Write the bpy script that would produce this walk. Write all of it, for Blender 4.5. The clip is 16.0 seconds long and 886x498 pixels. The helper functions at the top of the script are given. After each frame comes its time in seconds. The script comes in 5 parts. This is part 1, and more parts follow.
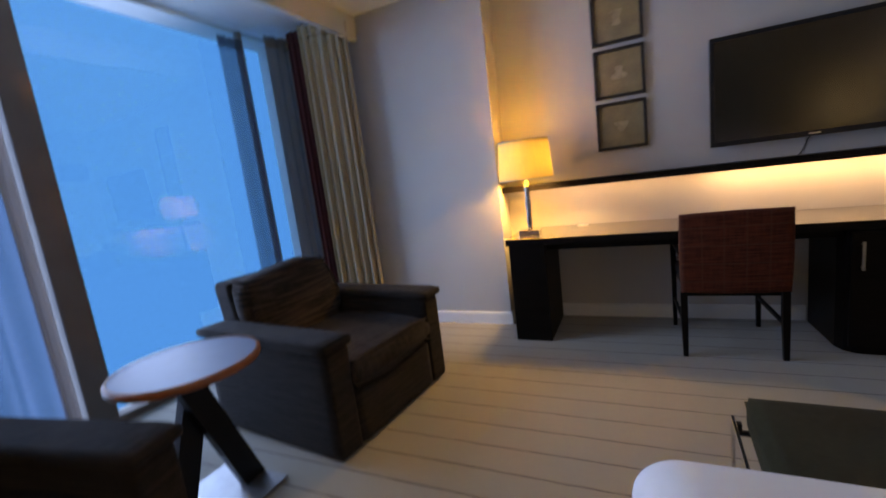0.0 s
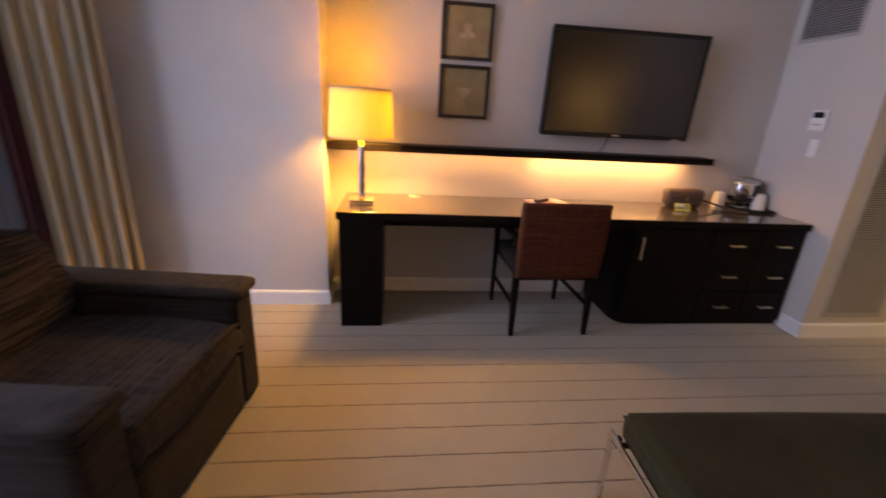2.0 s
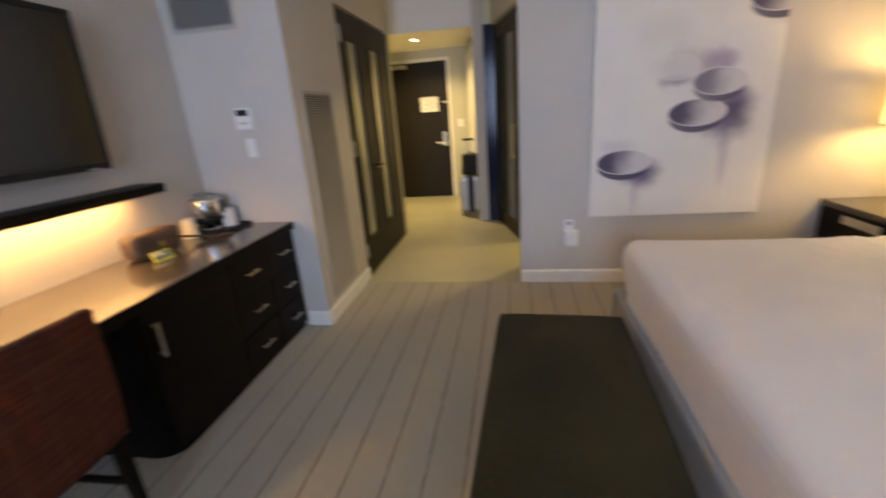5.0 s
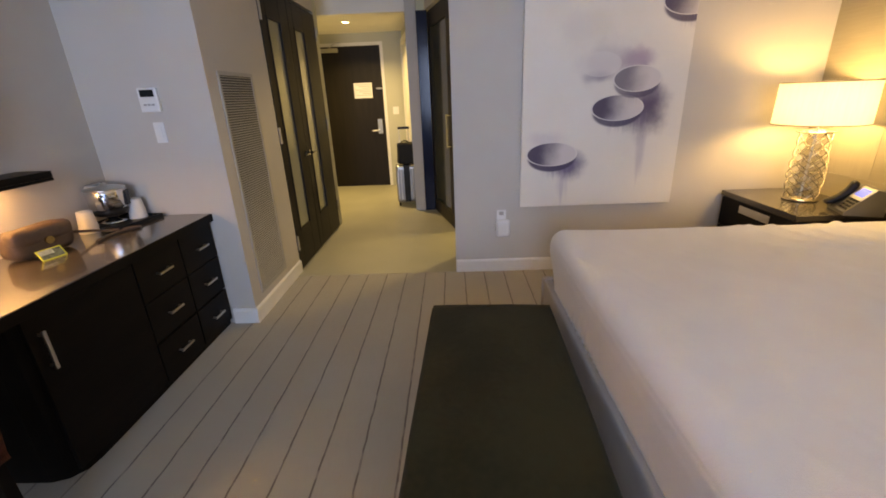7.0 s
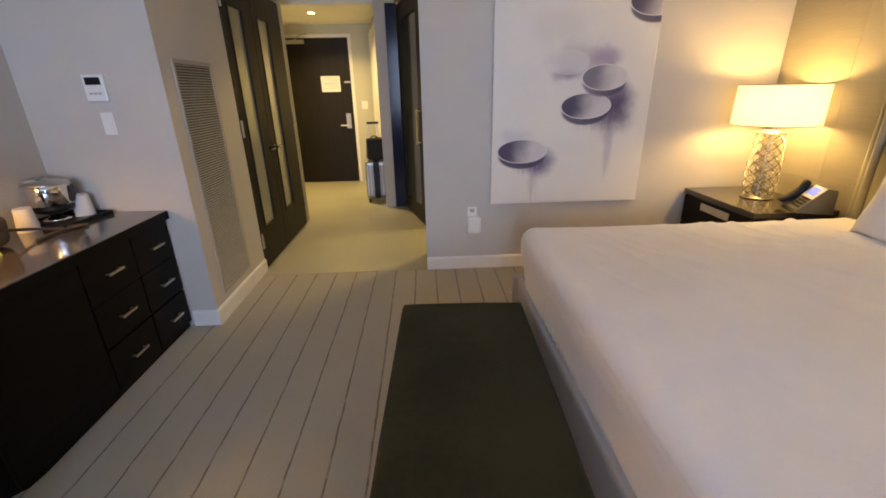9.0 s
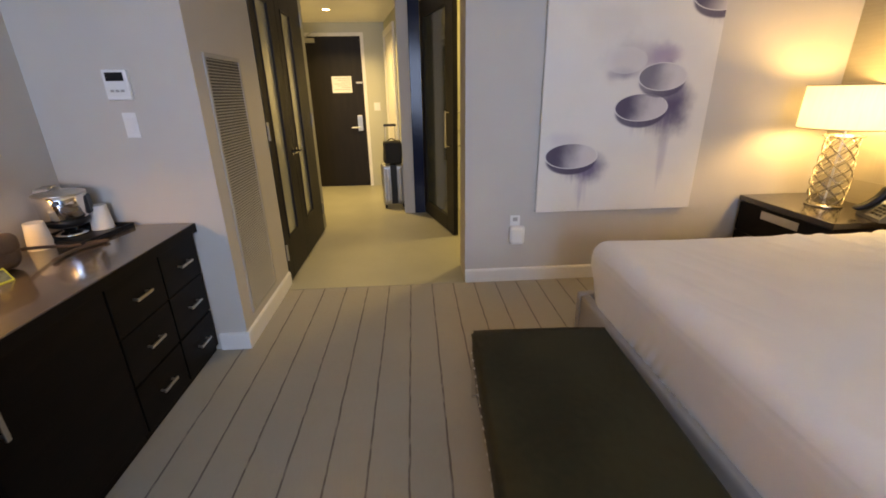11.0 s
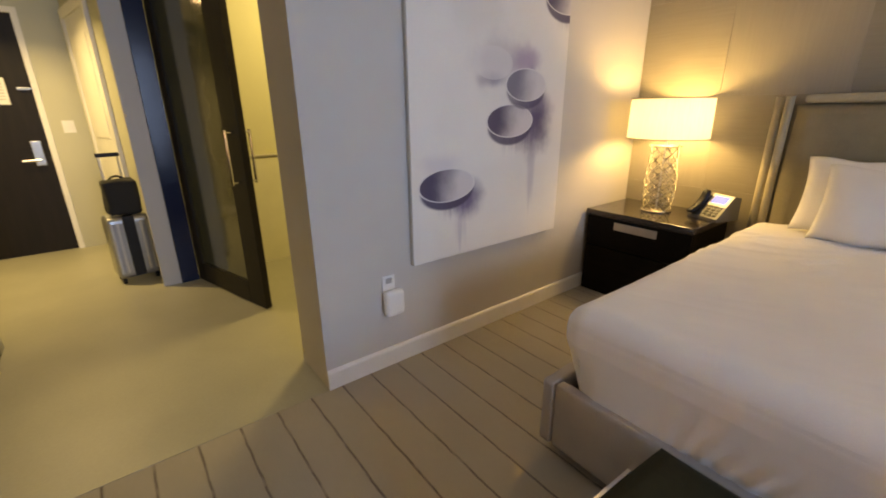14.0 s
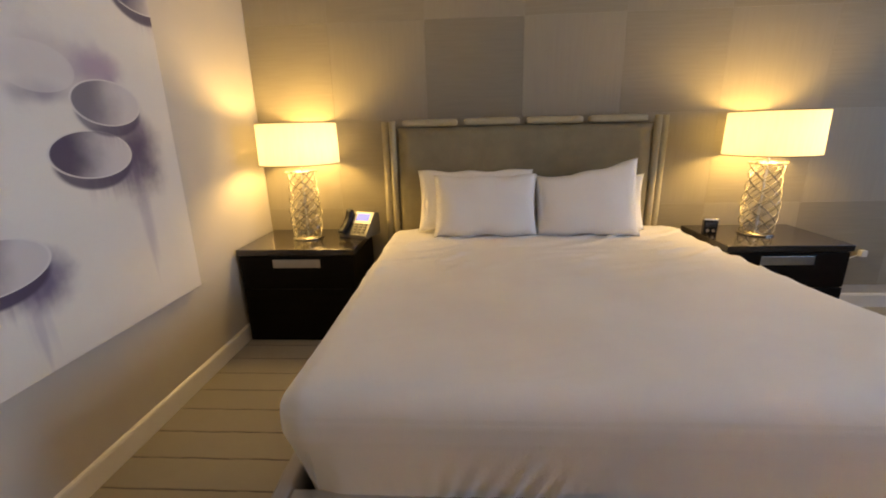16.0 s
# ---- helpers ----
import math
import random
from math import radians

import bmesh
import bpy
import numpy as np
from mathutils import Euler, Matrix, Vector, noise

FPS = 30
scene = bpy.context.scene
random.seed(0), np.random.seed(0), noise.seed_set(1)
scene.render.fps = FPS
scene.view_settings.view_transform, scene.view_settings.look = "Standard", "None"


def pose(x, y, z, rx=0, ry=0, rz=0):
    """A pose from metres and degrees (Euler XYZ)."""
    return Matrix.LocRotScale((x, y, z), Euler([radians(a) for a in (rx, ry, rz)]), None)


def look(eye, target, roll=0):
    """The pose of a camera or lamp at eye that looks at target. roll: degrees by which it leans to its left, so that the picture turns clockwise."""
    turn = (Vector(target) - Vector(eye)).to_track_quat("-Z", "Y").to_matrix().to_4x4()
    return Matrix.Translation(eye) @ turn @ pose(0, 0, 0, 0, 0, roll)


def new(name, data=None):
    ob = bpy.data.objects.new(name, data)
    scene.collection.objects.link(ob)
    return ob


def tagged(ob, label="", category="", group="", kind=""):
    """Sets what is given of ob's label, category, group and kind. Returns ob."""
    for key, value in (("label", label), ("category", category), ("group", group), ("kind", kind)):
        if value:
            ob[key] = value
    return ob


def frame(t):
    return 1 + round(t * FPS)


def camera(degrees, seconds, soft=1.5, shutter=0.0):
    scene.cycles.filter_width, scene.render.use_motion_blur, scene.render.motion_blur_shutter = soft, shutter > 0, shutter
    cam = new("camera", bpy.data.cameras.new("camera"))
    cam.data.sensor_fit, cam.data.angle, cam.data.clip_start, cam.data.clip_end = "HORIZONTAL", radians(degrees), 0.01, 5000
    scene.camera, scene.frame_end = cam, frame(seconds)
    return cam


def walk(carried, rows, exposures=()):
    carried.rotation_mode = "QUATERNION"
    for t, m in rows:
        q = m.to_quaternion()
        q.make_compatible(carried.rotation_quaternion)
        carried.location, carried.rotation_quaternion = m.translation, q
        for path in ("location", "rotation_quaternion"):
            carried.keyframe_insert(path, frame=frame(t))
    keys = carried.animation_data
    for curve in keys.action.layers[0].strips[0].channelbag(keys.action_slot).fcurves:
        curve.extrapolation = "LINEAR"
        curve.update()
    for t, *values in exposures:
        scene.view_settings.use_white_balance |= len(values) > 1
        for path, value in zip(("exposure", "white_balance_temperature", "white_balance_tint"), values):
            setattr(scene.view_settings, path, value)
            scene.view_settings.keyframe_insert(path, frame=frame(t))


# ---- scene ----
cam = camera(93.2, 16.0, soft=1.8, shutter=0.4)
PATH = [
    (0, (0.214, 0.337, 1.217), (-0.627, 2.123, 0.9), -7.1),
    (0.5, (0.037, 0.285, 1.195), (-0.762, 2.027, 0.623), 2.8),
    (1, (-0.162, 0.359, 1.241), (-0.927, 2.133, 0.725), 4.6),
    (1.5, (-0.212, 0.556, 1.347), (-0.6, 2.449, 0.829), 3.8),
    (2, (-0.28, 0.779, 1.35), (-0.059, 2.662, 0.713), 3.2),
    (2.5, (-0.326, 1.012, 1.316), (0.314, 2.788, 0.655), 2.2),
    (3, (-0.244, 1.257, 1.304), (0.619, 2.955, 0.693), -2.3),
    (3.5, (-0.323, 1.437, 1.307), (0.635, 3.056, 0.628), -6.3),
    (4, (-0.301, 1.582, 1.337), (0.839, 3.118, 0.754), -5.3),
    (4.5, (-0.123, 1.708, 1.372), (1.373, 2.902, 0.791), -3.4),
    (5, (-0.007, 1.759, 1.36), (1.862, 2.1, 0.737), -4.3),
    (5.2, (0.016, 1.761, 1.385), (1.887, 1.873, 0.700), -2.4),
    (7.5, (0.032, 1.717, 1.362), (1.908, 1.756, 0.668), -2.1),
    (8, (0.039, 1.721, 1.36), (1.912, 1.728, 0.66), -1.6),
    (8.5, (0.043, 1.718, 1.354), (1.915, 1.705, 0.65), -1.4),
    (9, (0.066, 1.72, 1.36), (1.934, 1.641, 0.65), -1.2),
    (9.5, (0.081, 1.767, 1.363), (1.945, 1.659, 0.646), -0.3),
    (9.7, (0.056, 1.801, 1.364), (1.931, 1.726, 0.671), -0.9),
    (11.8, (0.632, 2.226, 1.314), (2.469, 2.009, 0.554), -1.0),
    (12, (0.712, 2.256, 1.306), (2.52, 1.977, 0.499), -0.8),
    (12.5, (0.986, 2.266, 1.316), (2.796, 1.743, 0.644), 2.0),
    (13, (1.172, 2.314, 1.3), (2.954, 1.705, 0.626), 1.5),
    (13.5, (1.326, 2.396, 1.307), (2.963, 1.465, 0.633), -2.3),
    (14, (1.488, 2.333, 1.301), (2.985, 1.169, 0.665), -0.5),
    (14.5, (1.661, 2.224, 1.283), (3.008, 0.91, 0.607), -0.0),
    (15, (1.787, 2.179, 1.247), (2.588, 0.464, 0.602), -4.6),
    (15.5, (1.782, 2.124, 1.267), (2.077, 0.242, 0.659), -1.9),
    (16, (1.772, 2.087, 1.29), (1.885, 0.166, 0.743), -1.4),
]
walk(cam, [(t, look(eye, target, roll)) for t, eye, target, roll in PATH],
     exposures=[(0.0, 3.02, 9800, 37), (1.0, 3.1, 11200, 46), (1.9, 3.36, 15000, 56), (2.6, 3.5, 12800, 32), (4.0, 3.56, 11600, 27), (5.0, 3.74, 13400, 36), (7.5, 3.72, 13600, 38), (12.0, 3.78, 13200, 36), (13.5, 3.68, 13000, 35), (15.0, 3.57, 14000, 35), (15.5, 3.48, 14300, 35), (16.0, 3.48, 14300, 35)])

# ---- world and lights ----
world = bpy.data.worlds.new("dusk")
scene.world = world
world.use_nodes = True
bg = world.node_tree.nodes["Background"]
bg.inputs["Color"].default_value = (0.004, 0.29, 0.92, 1)
bg.inputs["Strength"].default_value = 0.152

WARM = (1.0, 0.93, 0.46)
AMBER = (1.0, 0.87, 0.37)


def point_lamp(name, loc, watts, colour, radius=0.04):
    data = bpy.data.lights.new(name, "POINT")
    data.energy, data.color, data.shadow_soft_size = watts, colour, radius
    ob = new(name, data)
    ob.location = loc
    return ob


def area_lamp(name, loc, watts, colour, sx, sy, rot=(0, 0, 0), spread=180):
    data = bpy.data.lights.new(name, "AREA")
    data.energy, data.color, data.shape, data.size, data.size_y = watts, colour, "RECTANGLE", sx, sy
    data.spread = radians(spread)
    ob = new(name, data)
    ob.matrix_basis = pose(*loc, *rot)
    return ob


point_lamp("bulb_night_a", (2.835, -0.605, 1.21), 1.52, WARM, 0.085)
point_lamp("bulb_night_b", (-0.05, -0.59, 1.21), 1.52, WARM, 0.085)
point_lamp("bulb_desk", (-0.497, 3.462, 1.275), 4.1, AMBER, 0.05)
area_lamp("strip_under_shelf", (1.25, 3.69, 1.068), 0.48, (1.0, 0.80, 0.42), 1.15, 0.02)
area_lamp("strip_under_shelf_b", (0.0, 3.69, 1.068), 0.13, (1.0, 0.80, 0.42), 1.3, 0.02)
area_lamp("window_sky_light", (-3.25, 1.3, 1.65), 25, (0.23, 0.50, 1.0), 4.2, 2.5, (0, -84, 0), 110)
area_lamp("hall_downlight_beam", (5.93, 3.02, 2.255), 2.0, (0.90, 0.94, 0.53), 0.09, 0.09, spread=140)
# Added fill for the near hall floor; no source is seen here.
area_lamp("hall_fill_beam", (4.1, 2.45, 2.62), 0.1, (0.95, 0.90, 0.52), 0.09, 0.09, spread=110)
area_lamp("bath_light_beam", (4.45, 0.85, 2.59), 2.2, (0.88, 0.96, 0.50), 0.3, 0.3)


# ---- materials ----
def mat(name, colour, rough=0.6, metal=0.0, vary=0.12, scale=6.0, bump=0.0, bscale=120.0, coat=0.0, spec=0.5, stretch=(1, 1, 1), rand=0.0):
    """A surface with tone varied at two scales and fine relief."""
    m = bpy.data.materials.new(name)
    m.use_nodes = True
    nt = m.node_tree
    p = nt.nodes["Principled BSDF"]
    p.inputs["Roughness"].default_value = rough
    p.inputs["Metallic"].default_value = metal
    p.inputs["Coat Weight"].default_value = coat
    p.inputs["Coat Roughness"].default_value = 0.08
    p.inputs["Specular IOR Level"].default_value = spec
    geo = nt.nodes.new("ShaderNodeNewGeometry")
    mp = nt.nodes.new("ShaderNodeMapping")
    mp.inputs["Scale"].default_value = stretch
    nt.links.new(geo.outputs["Position"], mp.inputs["Vector"])
    n1 = nt.nodes.new("ShaderNodeTexNoise")
    n1.inputs["Scale"].default_value = scale
    n1.inputs["Detail"].default_value = 5
    n2 = nt.nodes.new("ShaderNodeTexNoise")
    n2.inputs["Scale"].default_value = bscale
    n2.inputs["Detail"].default_value = 3
    nt.links.new(mp.outputs[0], n1.inputs["Vector"])
    nt.links.new(mp.outputs[0], n2.inputs["Vector"])
    add = nt.nodes.new("ShaderNodeMath")
    add.operation = "MULTIPLY_ADD"
    add.inputs[1].default_value = 0.45
    nt.links.new(n2.outputs["Fac"], add.inputs[0])
    nt.links.new(n1.outputs["Fac"], add.inputs[2])
    ramp = nt.nodes.new("ShaderNodeMapRange")
    ramp.inputs["From Min"].default_value = 0.45
    ramp.inputs["From Max"].default_value = 1.0
    ramp.inputs["To Min"].default_value = 1 - vary
    ramp.inputs["To Max"].default_value = 1 + vary
    nt.links.new(add.outputs[0], ramp.inputs["Value"])
    mul = nt.nodes.new("ShaderNodeVectorMath")
    mul.operation = "SCALE"
    mul.inputs[0].default_value = colour
    nt.links.new(ramp.outputs[0], mul.inputs["Scale"])
    last = mul.outputs[0]
    if rand:
        info = nt.nodes.new("ShaderNodeObjectInfo")
        rr = nt.nodes.new("ShaderNodeMapRange")
        rr.inputs["To Min"].default_value = 1 - rand
        rr.inputs["To Max"].default_value = 1 + rand
        nt.links.new(info.outputs["Random"], rr.inputs["Value"])
        m2 = nt.nodes.new("ShaderNodeVectorMath")
        m2.operation = "SCALE"
        nt.links.new(last, m2.inputs[0])
        nt.links.new(rr.outputs[0], m2.inputs["Scale"])
        last = m2.outputs[0]
    nt.links.new(last, p.inputs["Base Color"])
    if bump:
        b = nt.nodes.new("ShaderNodeBump")
        b.inputs["Strength"].default_value = bump
        b.inputs["Distance"].default_value = 0.01
        nt.links.new(n2.outputs["Fac"], b.inputs["Height"])
        nt.links.new(b.outputs[0], p.inputs["Normal"])
    return m


def math_node(nt, op, a, b=None, c=None, clamp=False):
    n = nt.nodes.new("ShaderNodeMath")
    n.operation = op
    n.use_clamp = clamp
    for i, v in enumerate((a, b, c)):
        if v is None:
            continue
        if isinstance(v, (int, float)):
            n.inputs[i].default_value = v
        else:
            nt.links.new(v, n.inputs[i])
    return n.outputs[0]


def smooth(nt, v, lo, hi, out_lo=0.0, out_hi=1.0):
    n = nt.nodes.new("ShaderNodeMapRange")
    n.interpolation_type = "SMOOTHSTEP"
    nt.links.new(v, n.inputs["Value"])
    n.inputs["From Min"].default_value, n.inputs["From Max"].default_value = lo, hi
    n.inputs["To Min"].default_value, n.inputs["To Max"].default_value = out_lo, out_hi
    return n.outputs[0]


def mix_rgb(nt, fac, a, b, mode="MIX"):
    n = nt.nodes.new("ShaderNodeMix")
    n.data_type, n.blend_type = "RGBA", mode
    for sock, v in ((n.inputs[0], fac), (n.inputs[6], a), (n.inputs[7], b)):
        if isinstance(v, (int, float)):
            sock.default_value = v
        elif isinstance(v, tuple):
            sock.default_value = (*v, 1)
        else:
            nt.links.new(v, sock)
    return n.outputs[2]


def position(nt):
    geo = nt.nodes.new("ShaderNodeNewGeometry")
    sep = nt.nodes.new("ShaderNodeSeparateXYZ")
    nt.links.new(geo.outputs["Position"], sep.inputs[0])
    return geo.outputs["Position"], sep.outputs[0], sep.outputs[1], sep.outputs[2]


def tex_noise(nt, vec, scale, detail=3, stretch=None):
    if stretch:
        mp = nt.nodes.new("ShaderNodeMapping")
        mp.inputs["Scale"].default_value = stretch
        nt.links.new(vec, mp.inputs["Vector"])
        vec = mp.outputs[0]
    n = nt.nodes.new("ShaderNodeTexNoise")
    n.inputs["Scale"].default_value, n.inputs["Detail"].default_value = scale, detail
    nt.links.new(vec, n.inputs["Vector"])
    return n.outputs["Fac"]


def carpet_material():
    m = bpy.data.materials.new("striped_carpet")
    m.use_nodes = True
    nt = m.node_tree
    p = nt.nodes["Principled BSDF"]
    p.inputs["Roughness"].default_value = 0.95
    p.inputs["Specular IOR Level"].default_value = 0.15
    p.inputs["Sheen Weight"].default_value = 0.25
    pos, x, y, z = position(nt)
    wob = tex_noise(nt, pos, 9.0, 4)
    yy = math_node(nt, "MULTIPLY_ADD", wob, 0.012, y)
    s = math_node(nt, "FRACT", math_node(nt, "DIVIDE", math_node(nt, "ADD", yy, 20 * 0.158 - 1.811 + 0.079 - 0.006), 0.158))
    d = math_node(nt, "ABSOLUTE", math_node(nt, "SUBTRACT", s, 0.5))
    line = smooth(nt, d, 0.015, 0.038, 1.0, 0.0)
    breakup = smooth(nt, tex_noise(nt, pos, 14.0, 3, (1, 6, 1)), 0.36, 0.5, 0.45, 1.0)
    line = math_node(nt, "MULTIPLY", line, breakup)
    pile = tex_noise(nt, pos, 420.0, 2)
    streak = tex_noise(nt, pos, 30.0, 4, (0.5, 8, 1))
    blot = tex_noise(nt, pos, 3.0, 4)
    tone = math_node(nt, "ADD", math_node(nt, "MULTIPLY", pile, 0.34), math_node(nt, "ADD", math_node(nt, "MULTIPLY", streak, 0.25), math_node(nt, "MULTIPLY", blot, 0.22)))
    col = mix_rgb(nt, tone, (0.262, 0.231, 0.181), (0.498, 0.443, 0.355))
    col = mix_rgb(nt, line, col, (0.145, 0.113, 0.094))
    nt.links.new(col, p.inputs["Base Color"])
    h = math_node(nt, "SUBTRACT", math_node(nt, "MULTIPLY", pile, 0.5), math_node(nt, "MULTIPLY", line, 1.2))
    b = nt.nodes.new("ShaderNodeBump")
    b.inputs["Strength"].default_value, b.inputs["Distance"].default_value = 0.5, 0.006
    nt.links.new(h, b.inputs["Height"])
    nt.links.new(b.outputs[0], p.inputs["Normal"])
    return m


def fabric(name, dark, light, sx=60.0, sz=60.0, plaid=None, rough=0.95, weave=(1, 1, 1), axes=(0, 2), ribs=None):
    """Woven cloth: streaks two ways, with an optional wide plaid of the given pitch, in the object's own space."""
    m = bpy.data.materials.new(name)
    m.use_nodes = True
    nt = m.node_tree
    p = nt.nodes["Principled BSDF"]
    p.inputs["Roughness"].default_value = rough
    p.inputs["Specular IOR Level"].default_value = 0.15
    p.inputs["Sheen Weight"].default_value = 0.04
    tc = nt.nodes.new("ShaderNodeTexCoord")
    pos = tc.outputs["Object"]
    sep = nt.nodes.new("ShaderNodeSeparateXYZ")
    nt.links.new(pos, sep.inputs[0])
    a = tex_noise(nt, pos, sx, 2, (weave[0] * 0.12, weave[1] * 0.12, 1.6))
    b = tex_noise(nt, pos, sz, 2, (1.6, 1.6, 0.12))
    f = tex_noise(nt, pos, 500, 1)
    t = math_node(nt, "MULTIPLY", math_node(nt, "ADD", math_node(nt, "MULTIPLY", a, 1.3), math_node(nt, "MULTIPLY", b, 0.6)), 0.5)
    t = smooth(nt, math_node(nt, "MULTIPLY_ADD", f, 0.2, t), 0.38, 0.75)
    col = mix_rgb(nt, t, dark, light)
    if ribs:
        # uneven ribs: narrow bands across one axis, broken along the others
        ax, per_metre, tint, amount = ribs
        stretch = [0.05, 0.05, 0.05]
        stretch[ax] = 1.0
        band = smooth(nt, tex_noise(nt, pos, per_metre, 2, tuple(stretch)), 0.44, 0.62, 0.0, amount)
        col = mix_rgb(nt, band, col, tint)
    if plaid:
        pitch, tint = plaid
        for ax in axes:
            s = math_node(nt, "FRACT", math_node(nt, "DIVIDE", math_node(nt, "ADD", sep.outputs[ax], 5 * pitch), pitch))
            ln = smooth(nt, math_node(nt, "ABSOLUTE", math_node(nt, "SUBTRACT", s, 0.5)), 0.02, 0.06, 0.38, 0.0)
            col = mix_rgb(nt, ln, col, tint)
    nt.links.new(col, p.inputs["Base Color"])
    bp = nt.nodes.new("ShaderNodeBump")
    bp.inputs["Strength"].default_value, bp.inputs["Distance"].default_value = 0.35, 0.004
    nt.links.new(math_node(nt, "ADD", t, f), bp.inputs["Height"])
    nt.links.new(bp.outputs[0], p.inputs["Normal"])
    return m


def shade_material(name, colour, trans):
    """Thin lampshade cloth, lit through by the bulb inside."""
    m = bpy.data.materials.new(name)
    m.use_nodes = True
    nt = m.node_tree
    nt.nodes.clear()
    out = nt.nodes.new("ShaderNodeOutputMaterial")
    dif, tra, mix = (nt.nodes.new(k) for k in ("ShaderNodeBsdfDiffuse", "ShaderNodeBsdfTranslucent", "ShaderNodeMixShader"))
    tc = nt.nodes.new("ShaderNodeTexCoord")
    w = tex_noise(nt, tc.outputs["Object"], 90, 2, (1, 1, 0.08))
    col = mix_rgb(nt, w, tuple(c * 0.82 for c in colour), colour)
    nt.links.new(col, dif.inputs["Color"])
    nt.links.new(col, tra.inputs["Color"])
    mix.inputs[0].default_value = trans
    nt.links.new(dif.outputs[0], mix.inputs[1])
    nt.links.new(tra.outputs[0], mix.inputs[2])
    nt.links.new(mix.outputs[0], out.inputs["Surface"])
    return m


def sheer_material(name, colour, clear):
    m = shade_material(name, colour, 0.55)
    nt = m.node_tree
    out = next(n for n in nt.nodes if n.type == "OUTPUT_MATERIAL")
    base = out.inputs["Surface"].links[0].from_socket
    tr, mix = nt.nodes.new("ShaderNodeBsdfTransparent"), nt.nodes.new("ShaderNodeMixShader")
    mix.inputs[0].default_value = clear
    nt.links.new(base, mix.inputs[1])
    nt.links.new(tr.outputs[0], mix.inputs[2])
    nt.links.new(mix.outputs[0], out.inputs["Surface"])
    return m


def glow(name, colour, strength):
    m = bpy.data.materials.new(name)
    m.use_nodes = True
    p = m.node_tree.nodes["Principled BSDF"]
    p.inputs["Base Color"].default_value = (*colour, 1)
    p.inputs["Emission Color"].default_value = (*colour, 1)
    p.inputs["Emission Strength"].default_value = strength
    return m


def glass_material(name, colour, rough=0.0):
    """A pane: clear straight through, with the gloss of glass on it."""
    m = bpy.data.materials.new(name)
    m.use_nodes = True
    nt = m.node_tree
    nt.nodes.clear()
    out = nt.nodes.new("ShaderNodeOutputMaterial")
    tr, gl, mix, fr = (nt.nodes.new(k) for k in ("ShaderNodeBsdfTransparent", "ShaderNodeBsdfGlossy", "ShaderNodeMixShader", "ShaderNodeFresnel"))
    fr.inputs["IOR"].default_value = 1.8
    tr.inputs["Color"].default_value = (*colour, 1)
    gl.inputs["Roughness"].default_value = rough
    nt.links.new(fr.outputs[0], mix.inputs[0])
    nt.links.new(tr.outputs[0], mix.inputs[1])
    nt.links.new(gl.outputs[0], mix.inputs[2])
    nt.links.new(mix.outputs[0], out.inputs["Surface"])
    return m


WALL = mat("greige_wall_paint", (0.545, 0.507, 0.46), 0.75, vary=0.05, scale=2.0, bump=0.12, bscale=260)
WALL_HALL = mat("pale_hall_paint", (0.50, 0.495, 0.40), 0.7, vary=0.05, scale=2.0, bump=0.1, bscale=260)
WHITE_TRIM = mat("white_trim_paint", (0.80, 0.78, 0.74), 0.4, vary=0.05, scale=5, bump=0.04)
CEIL = mat("white_ceiling_paint", (0.84, 0.82, 0.78), 0.9, vary=0.04, scale=3, bump=0.1, bscale=300)
CARPET = carpet_material()
VINYL = mat("cream_hall_floor", (0.34, 0.33, 0.26), 0.42, vary=0.10, scale=2.2, bump=0.05, bscale=90)
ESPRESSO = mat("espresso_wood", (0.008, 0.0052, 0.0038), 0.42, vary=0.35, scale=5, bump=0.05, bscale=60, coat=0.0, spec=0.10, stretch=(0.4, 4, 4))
# The body's espresso, lightened for the light that falls on nightstand tops.
ESPRESSO_TOP_LIT = mat("espresso_wood_top_lit", (0.030, 0.020, 0.015), 0.26, vary=0.35, scale=5, bump=0.02, bscale=60, coat=0.7, stretch=(0.4, 4, 4))
# Same espresso as the fronts; lamplight and wall reflection are put into this colour.
DESK_TOP_LIT = mat("espresso_desk_top_lit", (0.085, 0.063, 0.046), 0.26, vary=0.3, scale=5, bump=0.02, bscale=60, coat=0.9, stretch=(0.4, 4, 4))
DARK_DOOR = mat("dark_walnut_door", (0.012, 0.0085, 0.006), 0.5, vary=0.35, scale=5, bump=0.06, bscale=50, coat=0.0, spec=0.25, stretch=(4, 4, 0.4))
BLACK = mat("black_metal", (0.012, 0.012, 0.013), 0.42, 0.6, vary=0.15)
CHROME = mat("chrome", (0.80, 0.80, 0.80), 0.10, 1.0, vary=0.04)
DARK_CHROME = mat("dark_chrome", (0.30, 0.29, 0.28), 0.08, 1.0, vary=0.05)
STEEL = mat("brushed_steel", (0.62, 0.60, 0.56), 0.28, 1.0, vary=0.08, scale=20)
SILVER = mat("silver_leaf_metal", (0.40, 0.37, 0.31), 0.20, 1.0, vary=0.15, scale=40)
BLACK_PLASTIC = mat("black_plastic", (0.009, 0.009, 0.010), 0.35, vary=0.1, bump=0.05, spec=0.3)
WHITE_PLASTIC = mat("white_plastic", (0.78, 0.77, 0.74), 0.35, vary=0.03)
SCREEN = mat("black_screen_glass", (0.003, 0.003, 0.002), 0.19, vary=0.1, spec=0.9)
GREY_LOUVRE = mat("grey_louvre_paint", (0.40, 0.38, 0.35), 0.5, vary=0.06)
TAUPE_FRAME = mat("taupe_window_frame", (0.21, 0.16, 0.13), 0.8, vary=0.12, bump=0.05, spec=0.2)
